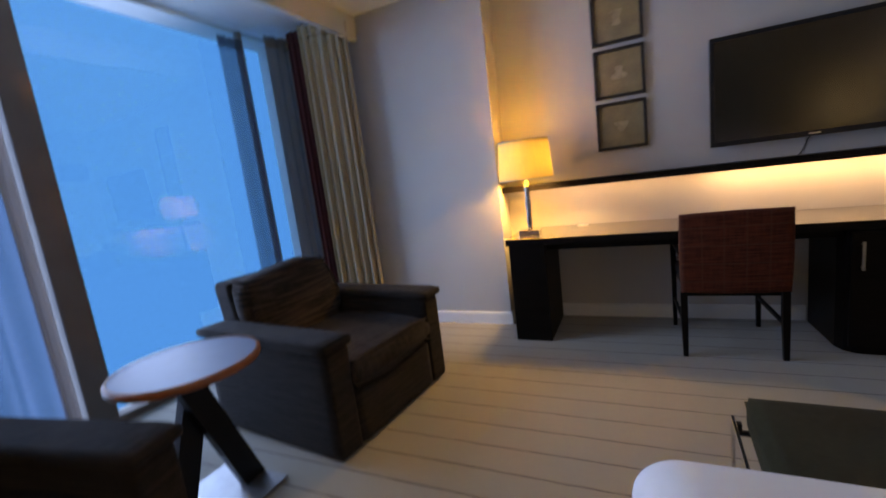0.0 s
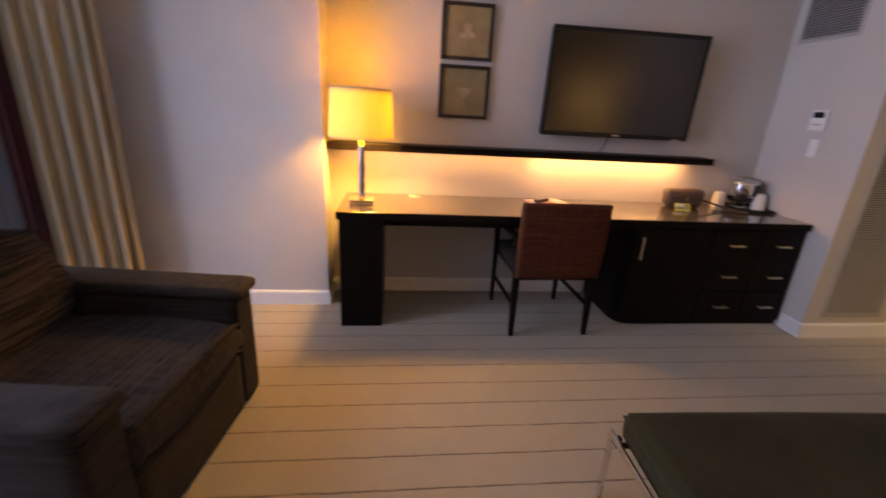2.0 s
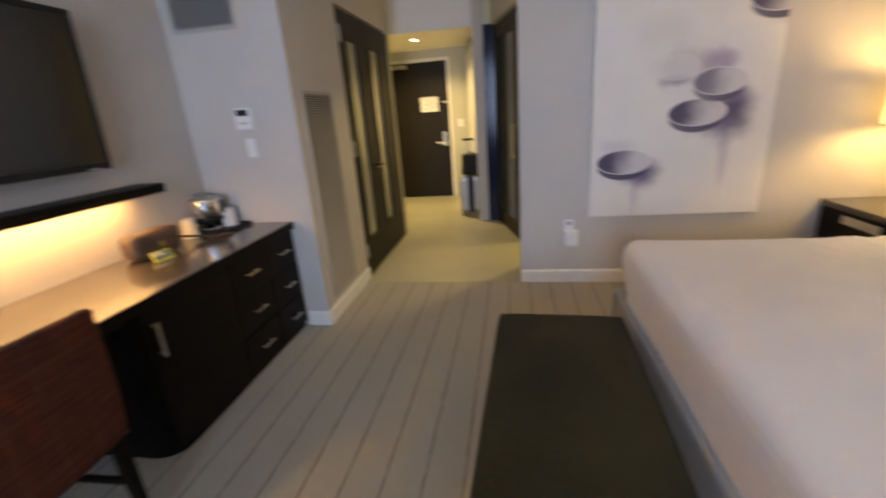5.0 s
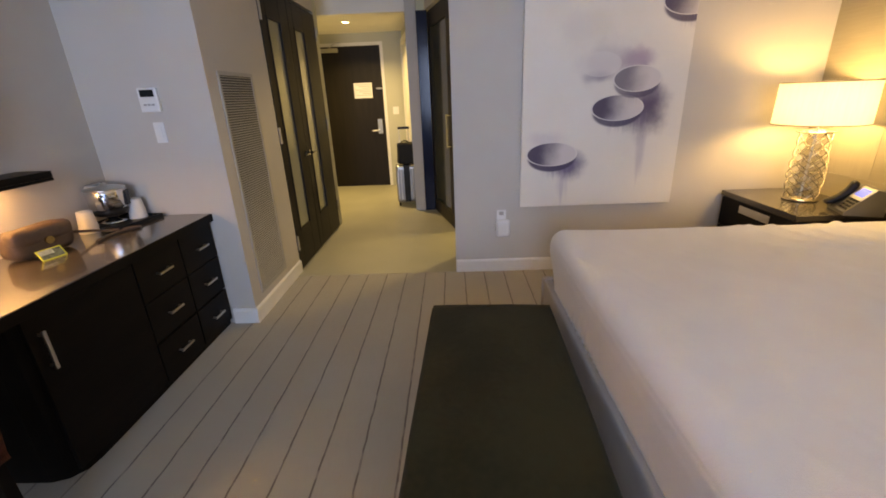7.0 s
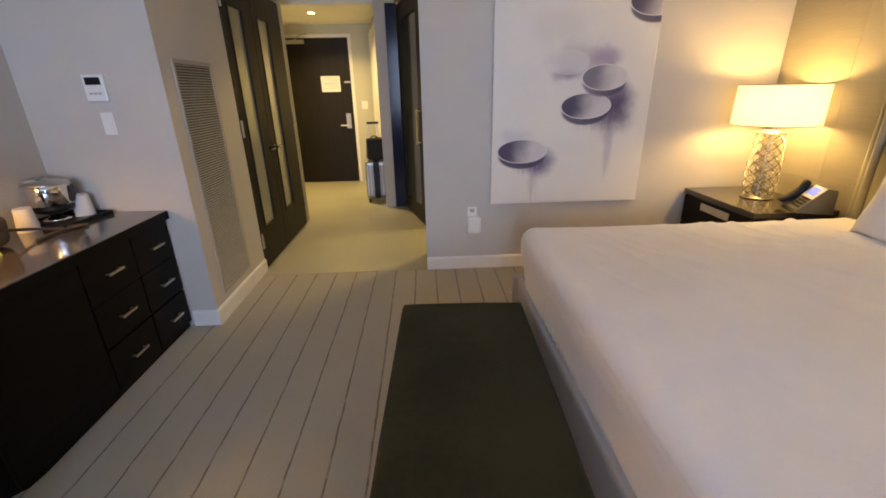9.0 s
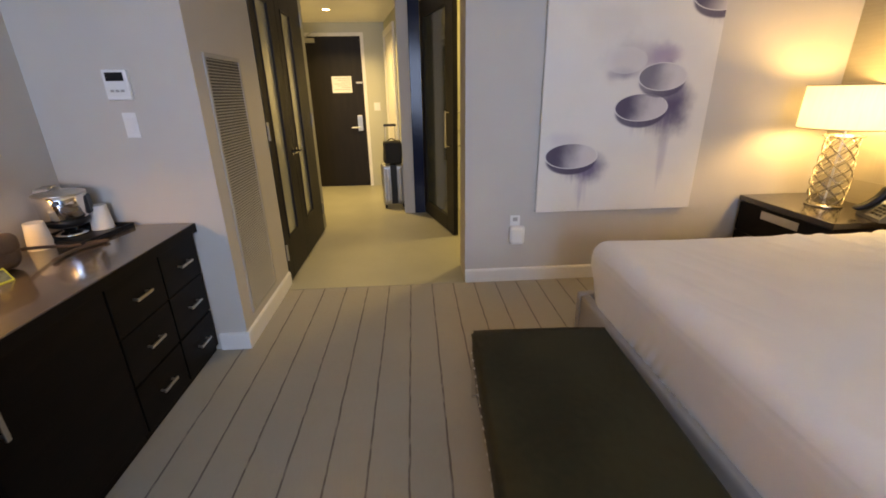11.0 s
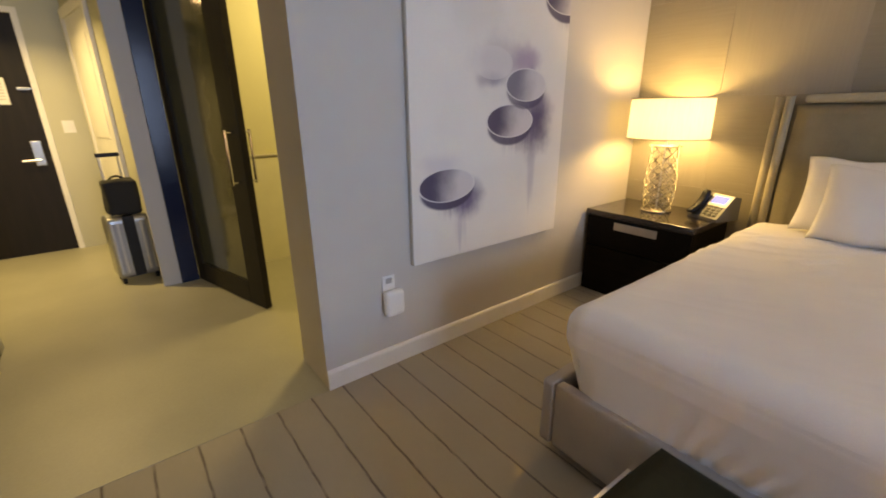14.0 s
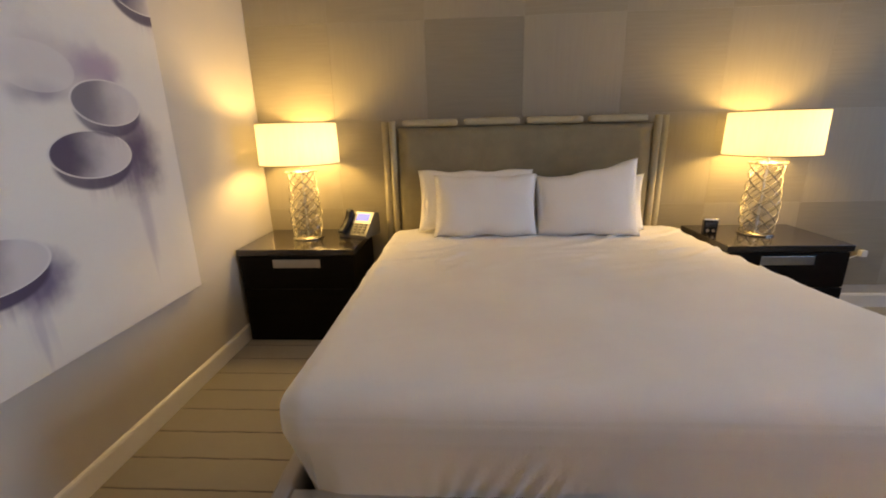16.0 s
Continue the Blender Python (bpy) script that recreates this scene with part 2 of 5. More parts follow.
CHAIR_CLOTH = fabric("charcoal_striped_cloth", (0.010, 0.0072, 0.0058), (0.028, 0.0205, 0.016), 190, 190, ribs=(2, 85, (0.040, 0.029, 0.022), 0.6))
SEAT_CLOTH = fabric("charcoal_plaid_cloth", (0.010, 0.0072, 0.006), (0.034, 0.024, 0.019), 190, 190, (0.05, (0.085, 0.055, 0.045)), axes=(0, 1), ribs=(0, 60, (0.045, 0.034, 0.028), 0.6))
BACK_CLOTH = fabric("charcoal_plaid_back_cloth", (0.010, 0.0072, 0.006), (0.030, 0.022, 0.017), 190, 190, (0.075, (0.055, 0.042, 0.032)), axes=(1,), ribs=(2, 80, (0.085, 0.060, 0.044), 0.75))
RUST_CLOTH = fabric("rust_plaid_cloth", (0.052, 0.010, 0.004), (0.115, 0.024, 0.010), 70, 70, (0.105, (0.105, 0.042, 0.022)))
BENCH_CLOTH = fabric("dark_olive_leather", (0.024, 0.0212, 0.0085), (0.040, 0.0355, 0.0150), 25, 25, None, 0.9)
LINEN = mat("white_bed_linen", (0.87, 0.85, 0.83), 0.85, vary=0.03, scale=4, bump=0.12, bscale=300)
RAIL_CLOTH = mat("taupe_bed_rail_cloth", (0.40, 0.36, 0.325), 0.8, vary=0.08, scale=8, bump=0.15, bscale=300)
HEAD_CLOTH = mat("taupe_headboard_cloth", (0.255, 0.216, 0.138), 0.8, vary=0.15, scale=9, bump=0.2, bscale=240)
HEAD_TRIM = mat("pale_champagne_trim", (0.43, 0.372, 0.255), 0.45, 0.0, vary=0.08, scale=20)
CREAM_DRAPE = mat("cream_drape_cloth", (0.50, 0.40, 0.27), 0.9, vary=0.12, scale=8, bump=0.1, bscale=300, stretch=(3, 3, 0.3))
MAROON_DRAPE = mat("maroon_drape_cloth", (0.105, 0.017, 0.015), 0.9, vary=0.2, scale=9, bump=0.1, stretch=(3, 3, 0.3))
# White cloth; the dim blue dusk behind it is put into its colour.
SHEER = sheer_material("dusk_tinted_sheer_cloth", (0.12, 0.145, 0.195), 0.54)
SHEER_TAUPE = sheer_material("taupe_sheer_cloth", (0.46, 0.38, 0.34), 0.10)
SHADE_BED = shade_material("cream_lampshade_cloth", (0.95, 0.93, 0.87), 0.25)
SHADE_DESK = shade_material("amber_lampshade_cloth", (0.84, 0.61, 0.22), 0.05)
# For the unseen disc added on top of the desk lamp's shade.
SHADE_TOP = shade_material("added_top_disc_cloth", (0.86, 0.70, 0.30), 0.5)
PANE = glass_material("window_glass", (0.93, 0.96, 0.97))
FROSTED = mat("frosted_grey_glass", (0.34, 0.34, 0.28), 0.18, vary=0.06, scale=3, coat=0.4)
OLIVE_GLASS = mat("olive_glass", (0.065, 0.067, 0.038), 0.10, vary=0.15, scale=3, coat=0.3)
TABLE_TOP = mat("grey_laminate", (0.13, 0.14, 0.19), 0.48, vary=0.06, scale=12, coat=0.0)
ORANGE_EDGE = mat("cherry_wood_edge", (0.34, 0.10, 0.035), 0.4, vary=0.2, scale=20)
SEPIA_MAT = mat("sepia_print_paper", (0.27, 0.20, 0.10), 0.5, vary=0.25, scale=9, bump=0.02)
SEPIA_PALE = mat("pale_print_ink", (0.36, 0.275, 0.16), 0.5, vary=0.35, scale=18)
PICTURE_FRAME = mat("dark_picture_frame", (0.022, 0.014, 0.010), 0.35, vary=0.3, scale=20)
BULB = glow("downlight_lens", (1.0, 0.86, 0.5), 2.2)
LED = glow("led_strip", (1.0, 0.72, 0.34), 1.0)
SCREEN_BLUE = glow("phone_display", (0.07, 0.16, 0.85), 0.11)


# ---- mesh helpers ----
def part(name, bm, material, parent=None, label="", soft=False):
    me = bpy.data.meshes.new(name)
    bm.normal_update()
    bm.to_mesh(me)
    bm.free()
    me.materials.append(material)
    if soft:
        for poly in me.polygons:
            poly.use_smooth = True
    ob = new(name, me)
    if parent:
        ob.parent = parent
    if label:
        ob["label"] = label
    return ob


def thing(name, m, label, category, group="", kind=""):
    ob = new(name)
    ob.empty_display_size = 0.05
    ob.matrix_basis = m
    return tagged(ob, label, category, group, kind)


def box(bm, x0, x1, y0, y1, z0, z1, bevel=0.0, seg=2, m=None):
    made = bmesh.ops.create_cube(bm, size=1)["verts"]
    mid = Vector(((x0 + x1) / 2, (y0 + y1) / 2, (z0 + z1) / 2))
    for v in made:
        v.co = Vector((v.co.x * (x1 - x0), v.co.y * (y1 - y0), v.co.z * (z1 - z0))) + mid
    if bevel:
        edges = {e for v in made for e in v.link_edges}
        res = bmesh.ops.bevel(bm, geom=list(edges), offset=bevel, segments=seg, profile=0.5, affect="EDGES")
        made = list({v for f in res["faces"] for v in f.verts} | {v for v in made if v.is_valid})
    if m is not None:
        bmesh.ops.transform(bm, matrix=m, verts=[v for v in made if v.is_valid])
    return bm


def new_box(x0, x1, y0, y1, z0, z1, bevel=0.0, seg=2, m=None):
    return box(bmesh.new(), x0, x1, y0, y1, z0, z1, bevel, seg, m)


def tube(bm, x, y, z0, z1, r0, r1=None, n=24):
    made = bmesh.ops.create_cone(bm, cap_ends=True, segments=n, radius1=r0, radius2=r0 if r1 is None else r1, depth=z1 - z0)["verts"]
    bmesh.ops.translate(bm, vec=(x, y, (z0 + z1) / 2), verts=made)
    return bm


def rod(bm, a, b, r, n=10):
    a, b = Vector(a), Vector(b)
    made = bmesh.ops.create_cone(bm, cap_ends=True, segments=n, radius1=r, radius2=r, depth=(b - a).length)["verts"]
    turn = (b - a).to_track_quat("Z", "Y").to_matrix().to_4x4()
    bmesh.ops.transform(bm, matrix=Matrix.Translation((a + b) / 2) @ turn, verts=made)
    return bm


def lathe(bm, profile, n=32, x=0, y=0):
    """A turned body from (radius, height) pairs."""
    rings = [[bm.verts.new((x + r * math.cos(k * math.tau / n), y + r * math.sin(k * math.tau / n), z)) for k in range(n)] for r, z in profile]
    for a, b in zip(rings, rings[1:]):
        for k in range(n):
            bm.faces.new((a[k], a[(k + 1) % n], b[(k + 1) % n], b[k]))
    return bm


def soft_box(x0, x1, y0, y1, z0, z1, r, cuts=14, wobble=0.0, scale=5.0, puff=0.0):
    """A padded block: rounded by r, swollen by puff in the middle of its faces, uneven by wobble."""
    bm = bmesh.new()
    bmesh.ops.create_cube(bm, size=2)
    bmesh.ops.subdivide_edges(bm, edges=bm.edges[:], cuts=cuts, use_grid_fill=True)
    c = Vector(((x0 + x1) / 2, (y0 + y1) / 2, (z0 + z1) / 2))
    h = Vector(((x1 - x0) / 2, (y1 - y0) / 2, (z1 - z0) / 2))
    for v in bm.verts:
        # squeeze the outer cells so that the rounding has enough of them
        q = Vector([math.copysign(abs(t) ** 0.75, t) for t in v.co])
        p = Vector((q.x * h.x, q.y * h.y, q.z * h.z))
        core = Vector([max(-h[i] + r, min(h[i] - r, p[i])) for i in range(3)])
        d = p - core
        if d.length > 1e-9:
            big = max(abs(t) for t in d)
            p = core + d.normalized() * min(r, big if d.length < r else r)
            if max(abs(q.x), abs(q.y), abs(q.z)) > 0.999:
                p = core + d.normalized() * r
        if puff:
            fall = (1 - q.x ** 2 if abs(q.x) < 0.999 else 1) * (1 - q.y ** 2 if abs(q.y) < 0.999 else 1) * (1 - q.z ** 2 if abs(q.z) < 0.999 else 1)
            out = Vector([math.copysign(1, q[i]) if abs(q[i]) > 0.999 else 0 for i in range(3)])
            p += out * puff * fall
        p += c
        if wobble:
            p += noise.noise_vector(p * scale) * wobble
        v.co = p
    return bm


def shell_wall(name, bm, material, label, category="wall"):
    return tagged(part(name, bm, material), label, category, kind="structure")


def between(ax, ay, bx, by, z0, z1, thick):
    """A wall piece whose seen face runs from a to b, with its thickness to the right of that way."""
    d = Vector((bx - ax, by - ay, 0))
    m = Matrix.Translation((ax, ay, 0)) @ Matrix.Rotation(math.atan2(d.y, d.x), 4, "Z")
    return new_box(0, d.length, -thick, 0, z0, z1, m=m)


# ---- structure ----
CH = 2.65
carpet = shell_wall("floor", new_box(-2.95, 3.19, -0.97, 3.9, -0.06, 0), CARPET, "taupe carpet with thin dark brown lines", "carpet")
shell_wall("floor_hall", new_box(3.19, 7.0, -0.97, 3.9, -0.06, 0.002), VINYL, "smooth cream hall floor", "floor")
shell_wall("ceiling", new_box(-2.95, 7.0, -0.97, 3.9, CH, CH + 0.1), CEIL, "plain white ceiling", "ceiling")
shell_wall("ceiling_hall", new_box(5.4, 6.88, 1.6, 3.75, 2.27, CH), CEIL, "lowered white ceiling before the entry door", "ceiling")
shell_wall("wall_desk", new_box(-0.745, 2.45, 3.77, 3.9, 0, CH), WALL, "greige wall of the desk alcove")
shell_wall("wall_column", new_box(-2.95, -0.745, 3.52, 3.9, 0, CH), WALL, "greige wall beside the window")
shell_wall("wall_vent", new_box(2.45, 3.3, 3.04, 3.9, 0, CH), WALL, "greige wall pier with thermostat and return vent")
shell_wall("wall_art", new_box(3.2, 3.53, -0.97, 1.717, 0, CH), WALL, "greige wall with the large bowl painting")
head_wall = shell_wall("wall_head", new_box(-2.95, 3.2, -0.97, -0.853, 0, CH), WALL, "wall behind the bed in squares of silk wallpaper")
shell_wall("wall_closet_header", new_box(3.3, 4.62, 3.04, 3.16, 2.17, CH), WALL, "wall above the closet doors")
shell_wall("wall_closet_end", new_box(4.62, 4.74, 3.04, 3.75, 0, CH), WALL_HALL, "pale wall at the end of the closet")
shell_wall("wall_hall", new_box(3.3, 7.0, 3.75, 3.9, 0, CH), WALL_HALL, "pale hall wall")
bm = new_box(6.88, 7.0, 1.6, 2.71, 0, CH)
box(bm, 6.88, 7.0, 3.715, 3.75, 0, CH)
box(bm, 6.88, 7.0, 2.71, 3.715, 2.145, CH)
shell_wall("wall_entry", bm, WALL_HALL, "pale wall around the entry door")
shell_wall("wall_hall_side", between(6.88, 2.42, 5.36, 2.14, 0, CH, -0.10), WALL_HALL, "pale hall wall with a white door")
bm = new_box(5.2, 5.36, 2.08, 2.20, 0, CH)
shell_wall("wall_pier", bm, WALL, "narrow wall pier beside the bathroom door")
shell_wall("wall_bath", new_box(5.3, 5.42, -0.97, 2.08, 0, CH), mat("bathroom_paint", (0.62, 0.60, 0.42), 0.5, vary=0.06, scale=2), "pale yellow bathroom wall")
shell_wall("wall_bath_back", new_box(3.53, 5.3, -0.97, -0.85, 0, CH), WALL_HALL, "plain wall closing the bathroom")
shell_wall("wall_bath_header", between(3.53, 1.50, 5.2, 1.98, 2.24, CH, 0.1), WALL, "wall above the bathroom doorway")
# window wall: sill beam, head beam
bm = new_box(-2.95, -2.72, -0.97, 3.52, 2.62, CH)
shell_wall("wall_window", bm, WALL, "narrow wall above the tall window")
shell_wall("trim_valance", new_box(-1.87, -1.83, -0.85, 3.52, 2.45, CH, 0.004), mat("cream_valance_paint", (0.62, 0.56, 0.46), 0.6, vary=0.05), "cream curtain valance below the ceiling", "valance")


def baseboard(a, b, out):
    """A white skirting board on the line a-b, standing out of the wall along out."""
    (ax, ay), (bx, by) = a, b
    ox, oy = out
    bm = bmesh.new()
    prof = [(0.0, 0.0), (0.014, 0.0), (0.014, 0.088), (0.010, 0.098), (0.0, 0.104)]
    rows = [[bm.verts.new((px + ox * d, py + oy * d, z)) for d, z in prof] for px, py in ((ax, ay), (bx, by))]
    for k in range(len(prof)):
        j = (k + 1) % len(prof)
        bm.faces.new((rows[0][k], rows[0][j], rows[1][j], rows[1][k]))
    bm.faces.new(rows[0]), bm.faces.new(rows[1][::-1])
    bmesh.ops.recalc_face_normals(bm, faces=bm.faces[:])
    return shell_wall("baseboard", bm, WHITE_TRIM, "white painted baseboard along the wall", "baseboard")


baseboard((-2.7, 3.52), (-0.745, 3.52), (0, -1))
baseboard((-0.745, 3.506), (-0.745, 3.77), (1, 0))
baseboard((-0.731, 3.77), (1.22, 3.77), (0, -1))
baseboard((2.45, 3.19), (2.45, 3.026), (-1, 0))
baseboard((2.45, 3.04), (3.3, 3.04), (0, -1))
baseboard((3.2, 1.717), (3.2, -0.85), (-1, 0))
baseboard((-2.7, -0.85), (3.186, -0.85), (0, 1))
baseboard((4.74, 3.75), (6.88, 3.75), (0, -1))

# wallpaper squares behind the bed
PAPER_A = mat("silk_paper_light", (0.348, 0.308, 0.241), 0.48, vary=0.05, scale=14, bump=0.05, bscale=200, stretch=(6, 1, 0.3), rand=0.06)
PAPER_B = mat("silk_paper_dark", (0.312, 0.274, 0.209), 0.5, vary=0.07, scale=14, bump=0.05, bscale=200, stretch=(0.3, 1, 6), rand=0.08)
square = {}
for key, m in (("a", PAPER_A), ("b", PAPER_B)):
    me = bpy.data.meshes.new("wallpaper_square")
    bm = new_box(-0.3142, 0.3142, 0, 0.003, -0.2997, 0.2997, 0.0008, 1)
    bm.to_mesh(me)
    bm.free()
    me.materials.append(m)
    square[key] = me
for key in ("a", "b"):
    me = bpy.data.meshes.new("wallpaper_square")
    bm = new_box(-0.3142, 3.197 - 2.971, 0, 0.003, -0.2997, 0.2997, 0.0008, 1)
    bm.to_mesh(me)
    bm.free()
    me.materials.append(square[key].materials[0])
    square["cut_" + key] = me
for i in range(-1, 9):
    for j in range(-2, 2):
        px, pz = 2.971 - i * 0.629, 1.665 + j * 0.6
        if px > 3.3 or px < -2.7 or pz > 2.5 or pz < 0.2:
            continue
        key = "b" if (i + j) % 2 == 0 else "a"
        # the column in the corner is cut to the wall's end
        cut = px > 2.9
        ob = new("wallpaper_square", square["cut_" + key if cut else key])
        ob.location = (px, -0.853, pz)
        ob.parent = head_wall


# ---- window ----
def window():
    w = thing("window_1", pose(-2.845, 0, 0, 0, 0, -3.2), "floor-to-ceiling window onto blue dusk fog", "window", kind="structure")
    for y0, y1, x0, x1 in ((-0.85, -0.78, -0.04, 0.05), (0.28, 0.36, -0.04, 0.05), (1.49, 1.635, -0.04, 0.05), (3.04, 3.085, -0.03, 0.02), (3.46, 3.52, -0.04, 0.05)):
        part("mullion", new_box(x0, x1, y0, y1, 0, 2.62, 0.006), TAUPE_FRAME, w)
    part("window_sill", new_box(-0.04, 0.06, -0.85, 3.52, 0, 0.05, 0.005), TAUPE_FRAME, w)
    for y0, y1 in ((-0.78, 0.28), (0.36, 1.49), (1.635, 3.04), (3.085, 3.46)):
        bm = bmesh.new()
        vs = [bm.verts.new(p) for p in ((0.0, y0, 0.05), (0.0, y1, 0.05), (0.0, y1, 2.62), (0.0, y0, 2.62))]
        bm.faces.new(vs)
        g = part("pane", bm, PANE, w, "clear window glass")
        g.visible_shadow = False
    return w


window()


def drape(name, a, b, z0, z1, folds, depth, material, label, category="curtain", group="", flare=0.0):
    """Hanging cloth between a and b in plan, in soft uneven folds."""
    bm = bmesh.new()
    a, b = Vector((*a, 0)), Vector((*b, 0))
    d = b - a
    side = Vector((-d.y, d.x, 0)).normalized()
    nx, nz = folds * 10, 16
    rows = []
    for j in range(nz + 1):
        f = j / nz
        row = []
        for i in range(nx + 1):
            u = i / nx
            ph = u * folds * math.tau + 0.9 * math.sin(u * 7 + folds) + 0.25 * math.sin(f * 5 + u * 11)
            off = depth * math.sin(ph) * (0.75 + 0.25 * math.sin(u * 17)) * (0.8 + 0.35 * (1 - f))
            p = a + d * (u + flare * (1 - f) * (u - 0.5)) + side * off
            row.append(bm.verts.new((p.x, p.y, z0 + (z1 - z0) * f)))
        rows.append(row)
    for r0, r1 in zip(rows, rows[1:]):
        for i in range(nx):
            bm.faces.new((r0[i], r0[i + 1], r1[i + 1], r1[i]))
    top = [v.co.copy() for v in rows[-1]]
    low = [v.co.copy() for v in rows[0]]
    t = thing(name, pose(0, 0, 0), label, category, group)
    ob = part("cloth", bm, material, t, soft=True)
    mod = ob.modifiers.new("thickness", "SOLIDIFY")
    mod.thickness = 0.002
    for piece, line, za, zb in (("heading_tape", top, -0.075, 0.012), ("hem", low, -0.006, 0.055)):
        bm = bmesh.new()
        pair = [[bm.verts.new((p.x, p.y, p.z + dz)) for p in line] for dz in (za, zb)]
        for i in range(len(line) - 1):
            bm.faces.new((pair[0][i], pair[0][i + 1], pair[1][i + 1], pair[1][i]))
        band = part(piece, bm, material, t, soft=True)
        mod = band.modifiers.new("thickness", "SOLIDIFY")
        mod.thickness, mod.offset = 0.007, 0.0
    return t


drape("drape", (-2.17, 3.20), (-1.83, 3.37), 0.015, 2.56, 6, 0.035, CREAM_DRAPE, "cream drape gathered in soft vertical folds")
drape("blackout_drape", (-2.34, 3.25), (-2.18, 3.275), 0.015, 2.56, 3, 0.025, MAROON_DRAPE, "dark maroon blackout curtain drawn aside")
drape("sheer_curtain", (-2.55, -0.75), (-2.55, 1.36), 0.02, 2.56, 14, 0.055, SHEER, "white sheer curtain, tinted with dusk blue, hanging in folds before the window", group="sheer curtains")
drape("sheer_curtain", (-2.53, 1.325), (-2.53, 1.39), 0.02, 2.56, 1, 0.012, SHEER_TAUPE, "taupe edge of the sheer curtain before the window", group="sheer curtains")
drape("sheer_curtain", (-2.58, 2.77), (-2.58, 2.99), 0.02, 2.5, 3, 0.02, SHEER, "white sheer curtain, tinted with dusk blue, pushed open before the window", group="sheer curtains")
drape("sheer_curtain", (-2.49, 3.15), (-2.44, 3.45), 0.02, 2.56, 3, 0.02, SHEER_TAUPE, "narrow gathered taupe sheer before the window", group="sheer curtains")


# ---- armchairs and side table ----
def armchair(m, label, group):
    a = thing("armchair", m, label, "armchair", group)
    part("base", soft_box(-0.46, 0.478, -0.324, 0.324, 0.012, 0.285, 0.02, 10, 0.003), CHAIR_CLOTH, a, soft=True)
    part("seat_cushion", soft_box(-0.26, 0.492, -0.318, 0.318, 0.300, 0.440, 0.045, 16, 0.004, puff=0.02), SEAT_CLOTH, a, soft=True)
    for s in (-1, 1):
        y0, y1 = sorted((s * 0.325, s * 0.470))
        part("arm", soft_box(-0.47, 0.48, y0, y1, 0.012, 0.545, 0.018, 12, 0.003), CHAIR_CLOTH, a, soft=True)
        y0, y1 = sorted((s * 0.312, s * 0.495))
        part("arm_cap", soft_box(-0.50, 0.50, y0, y1, 0.535, 0.588, 0.022, 12, 0.003), CHAIR_CLOTH, a, soft=True)
    bm = soft_box(-0.49, -0.33, -0.325, 0.325, 0.10, 0.80, 0.03, 14, 0.003)
    for v in bm.verts:
        v.co.x -= max(0, v.co.z - 0.45) * 0.16
    part("backrest", bm, CHAIR_CLOTH, a, soft=True)
    bm = soft_box(-0.34, -0.17, -0.305, 0.305, 0.43, 0.815, 0.06, 18, 0.008, 6, puff=0.03)
    for v in bm.verts:
        v.co.x -= max(0, v.co.z - 0.45) * 0.22
        v.co.z += 0.02 * math.sin(v.co.y * 9) * max(0, v.co.z - 0.7) * 5
    part("back_cushion", bm, BACK_CLOTH, a, soft=True)
    for x in (-0.42, 0.42):
        for y in (-0.41, 0.41):
            part("foot", tube(bmesh.new(), x, y, 0, 0.014, 0.018, n=12), BLACK, a)
    return a


armchair(pose(-1.462, 2.185, 0, 0, 0, -6.5), "charcoal striped upholstered armchair with a loose back cushion", "armchairs by the window")
armchair(pose(-1.492, 0.496, 0, 0, 0, 10.6), "charcoal plaid upholstered armchair beside the round table", "armchairs by the window")


def side_table():
    t = thing("side_table", pose(-1.43, 1.325, 0), "round grey-topped side table with cherry edge and slanted black legs", "table")
    bm = bmesh.new()
    lathe(bm, [(0.0001, 0.640), (0.22, 0.640), (0.257, 0.640)], 56)
    lathe(bm, [(0.257, 0.612), (0.22, 0.612), (0.0001, 0.612)], 56)
    part("tabletop", bm, TABLE_TOP, t)
    bm = bmesh.new()
    lathe(bm, [(0.255, 0.609), (0.267, 0.611), (0.272, 0.620), (0.272, 0.634), (0.266, 0.642), (0.256, 0.6425)], 56)
    part("edge_band", bm, ORANGE_EDGE, t, "cherry wood edge band", soft=True)
    part("top_plate", new_box(-0.11, 0.11, -0.09, 0.09, 0.592, 0.611, 0.003), BLACK, t)
    for s in (-1, 1):
        bm = bmesh.new()
        lo, hi = (s * 0.155, 0.0), (s * -0.045, 0.0)
        vs = []
        for (yy, _), z in ((lo, 0.016), (hi, 0.594)):
            w, th = 0.052, 0.022
            vs.append([bm.verts.new((x + s * 0.024, yy + o, z)) for x, o in ((-th, -w), (th, -w), (th, w), (-th, w))])
        for k in range(4):
            bm.faces.new((vs[0][k], vs[0][(k + 1) % 4], vs[1][(k + 1) % 4], vs[1][k]))
        bm.faces.new(vs[0][::-1]), bm.faces.new(vs[1])
        bmesh.ops.recalc_face_normals(bm, faces=bm.faces[:])
        part("leg", bm, BLACK, t)
    part("base_plate", new_box(-0.20, 0.18, -0.21, 0.21, 0.0, 0.016, 0.003), mat("satin_steel_plate", (0.40, 0.39, 0.38), 0.5, 1.0, vary=0.08, scale=20), t, "satin steel base plate")
    return t


side_table()


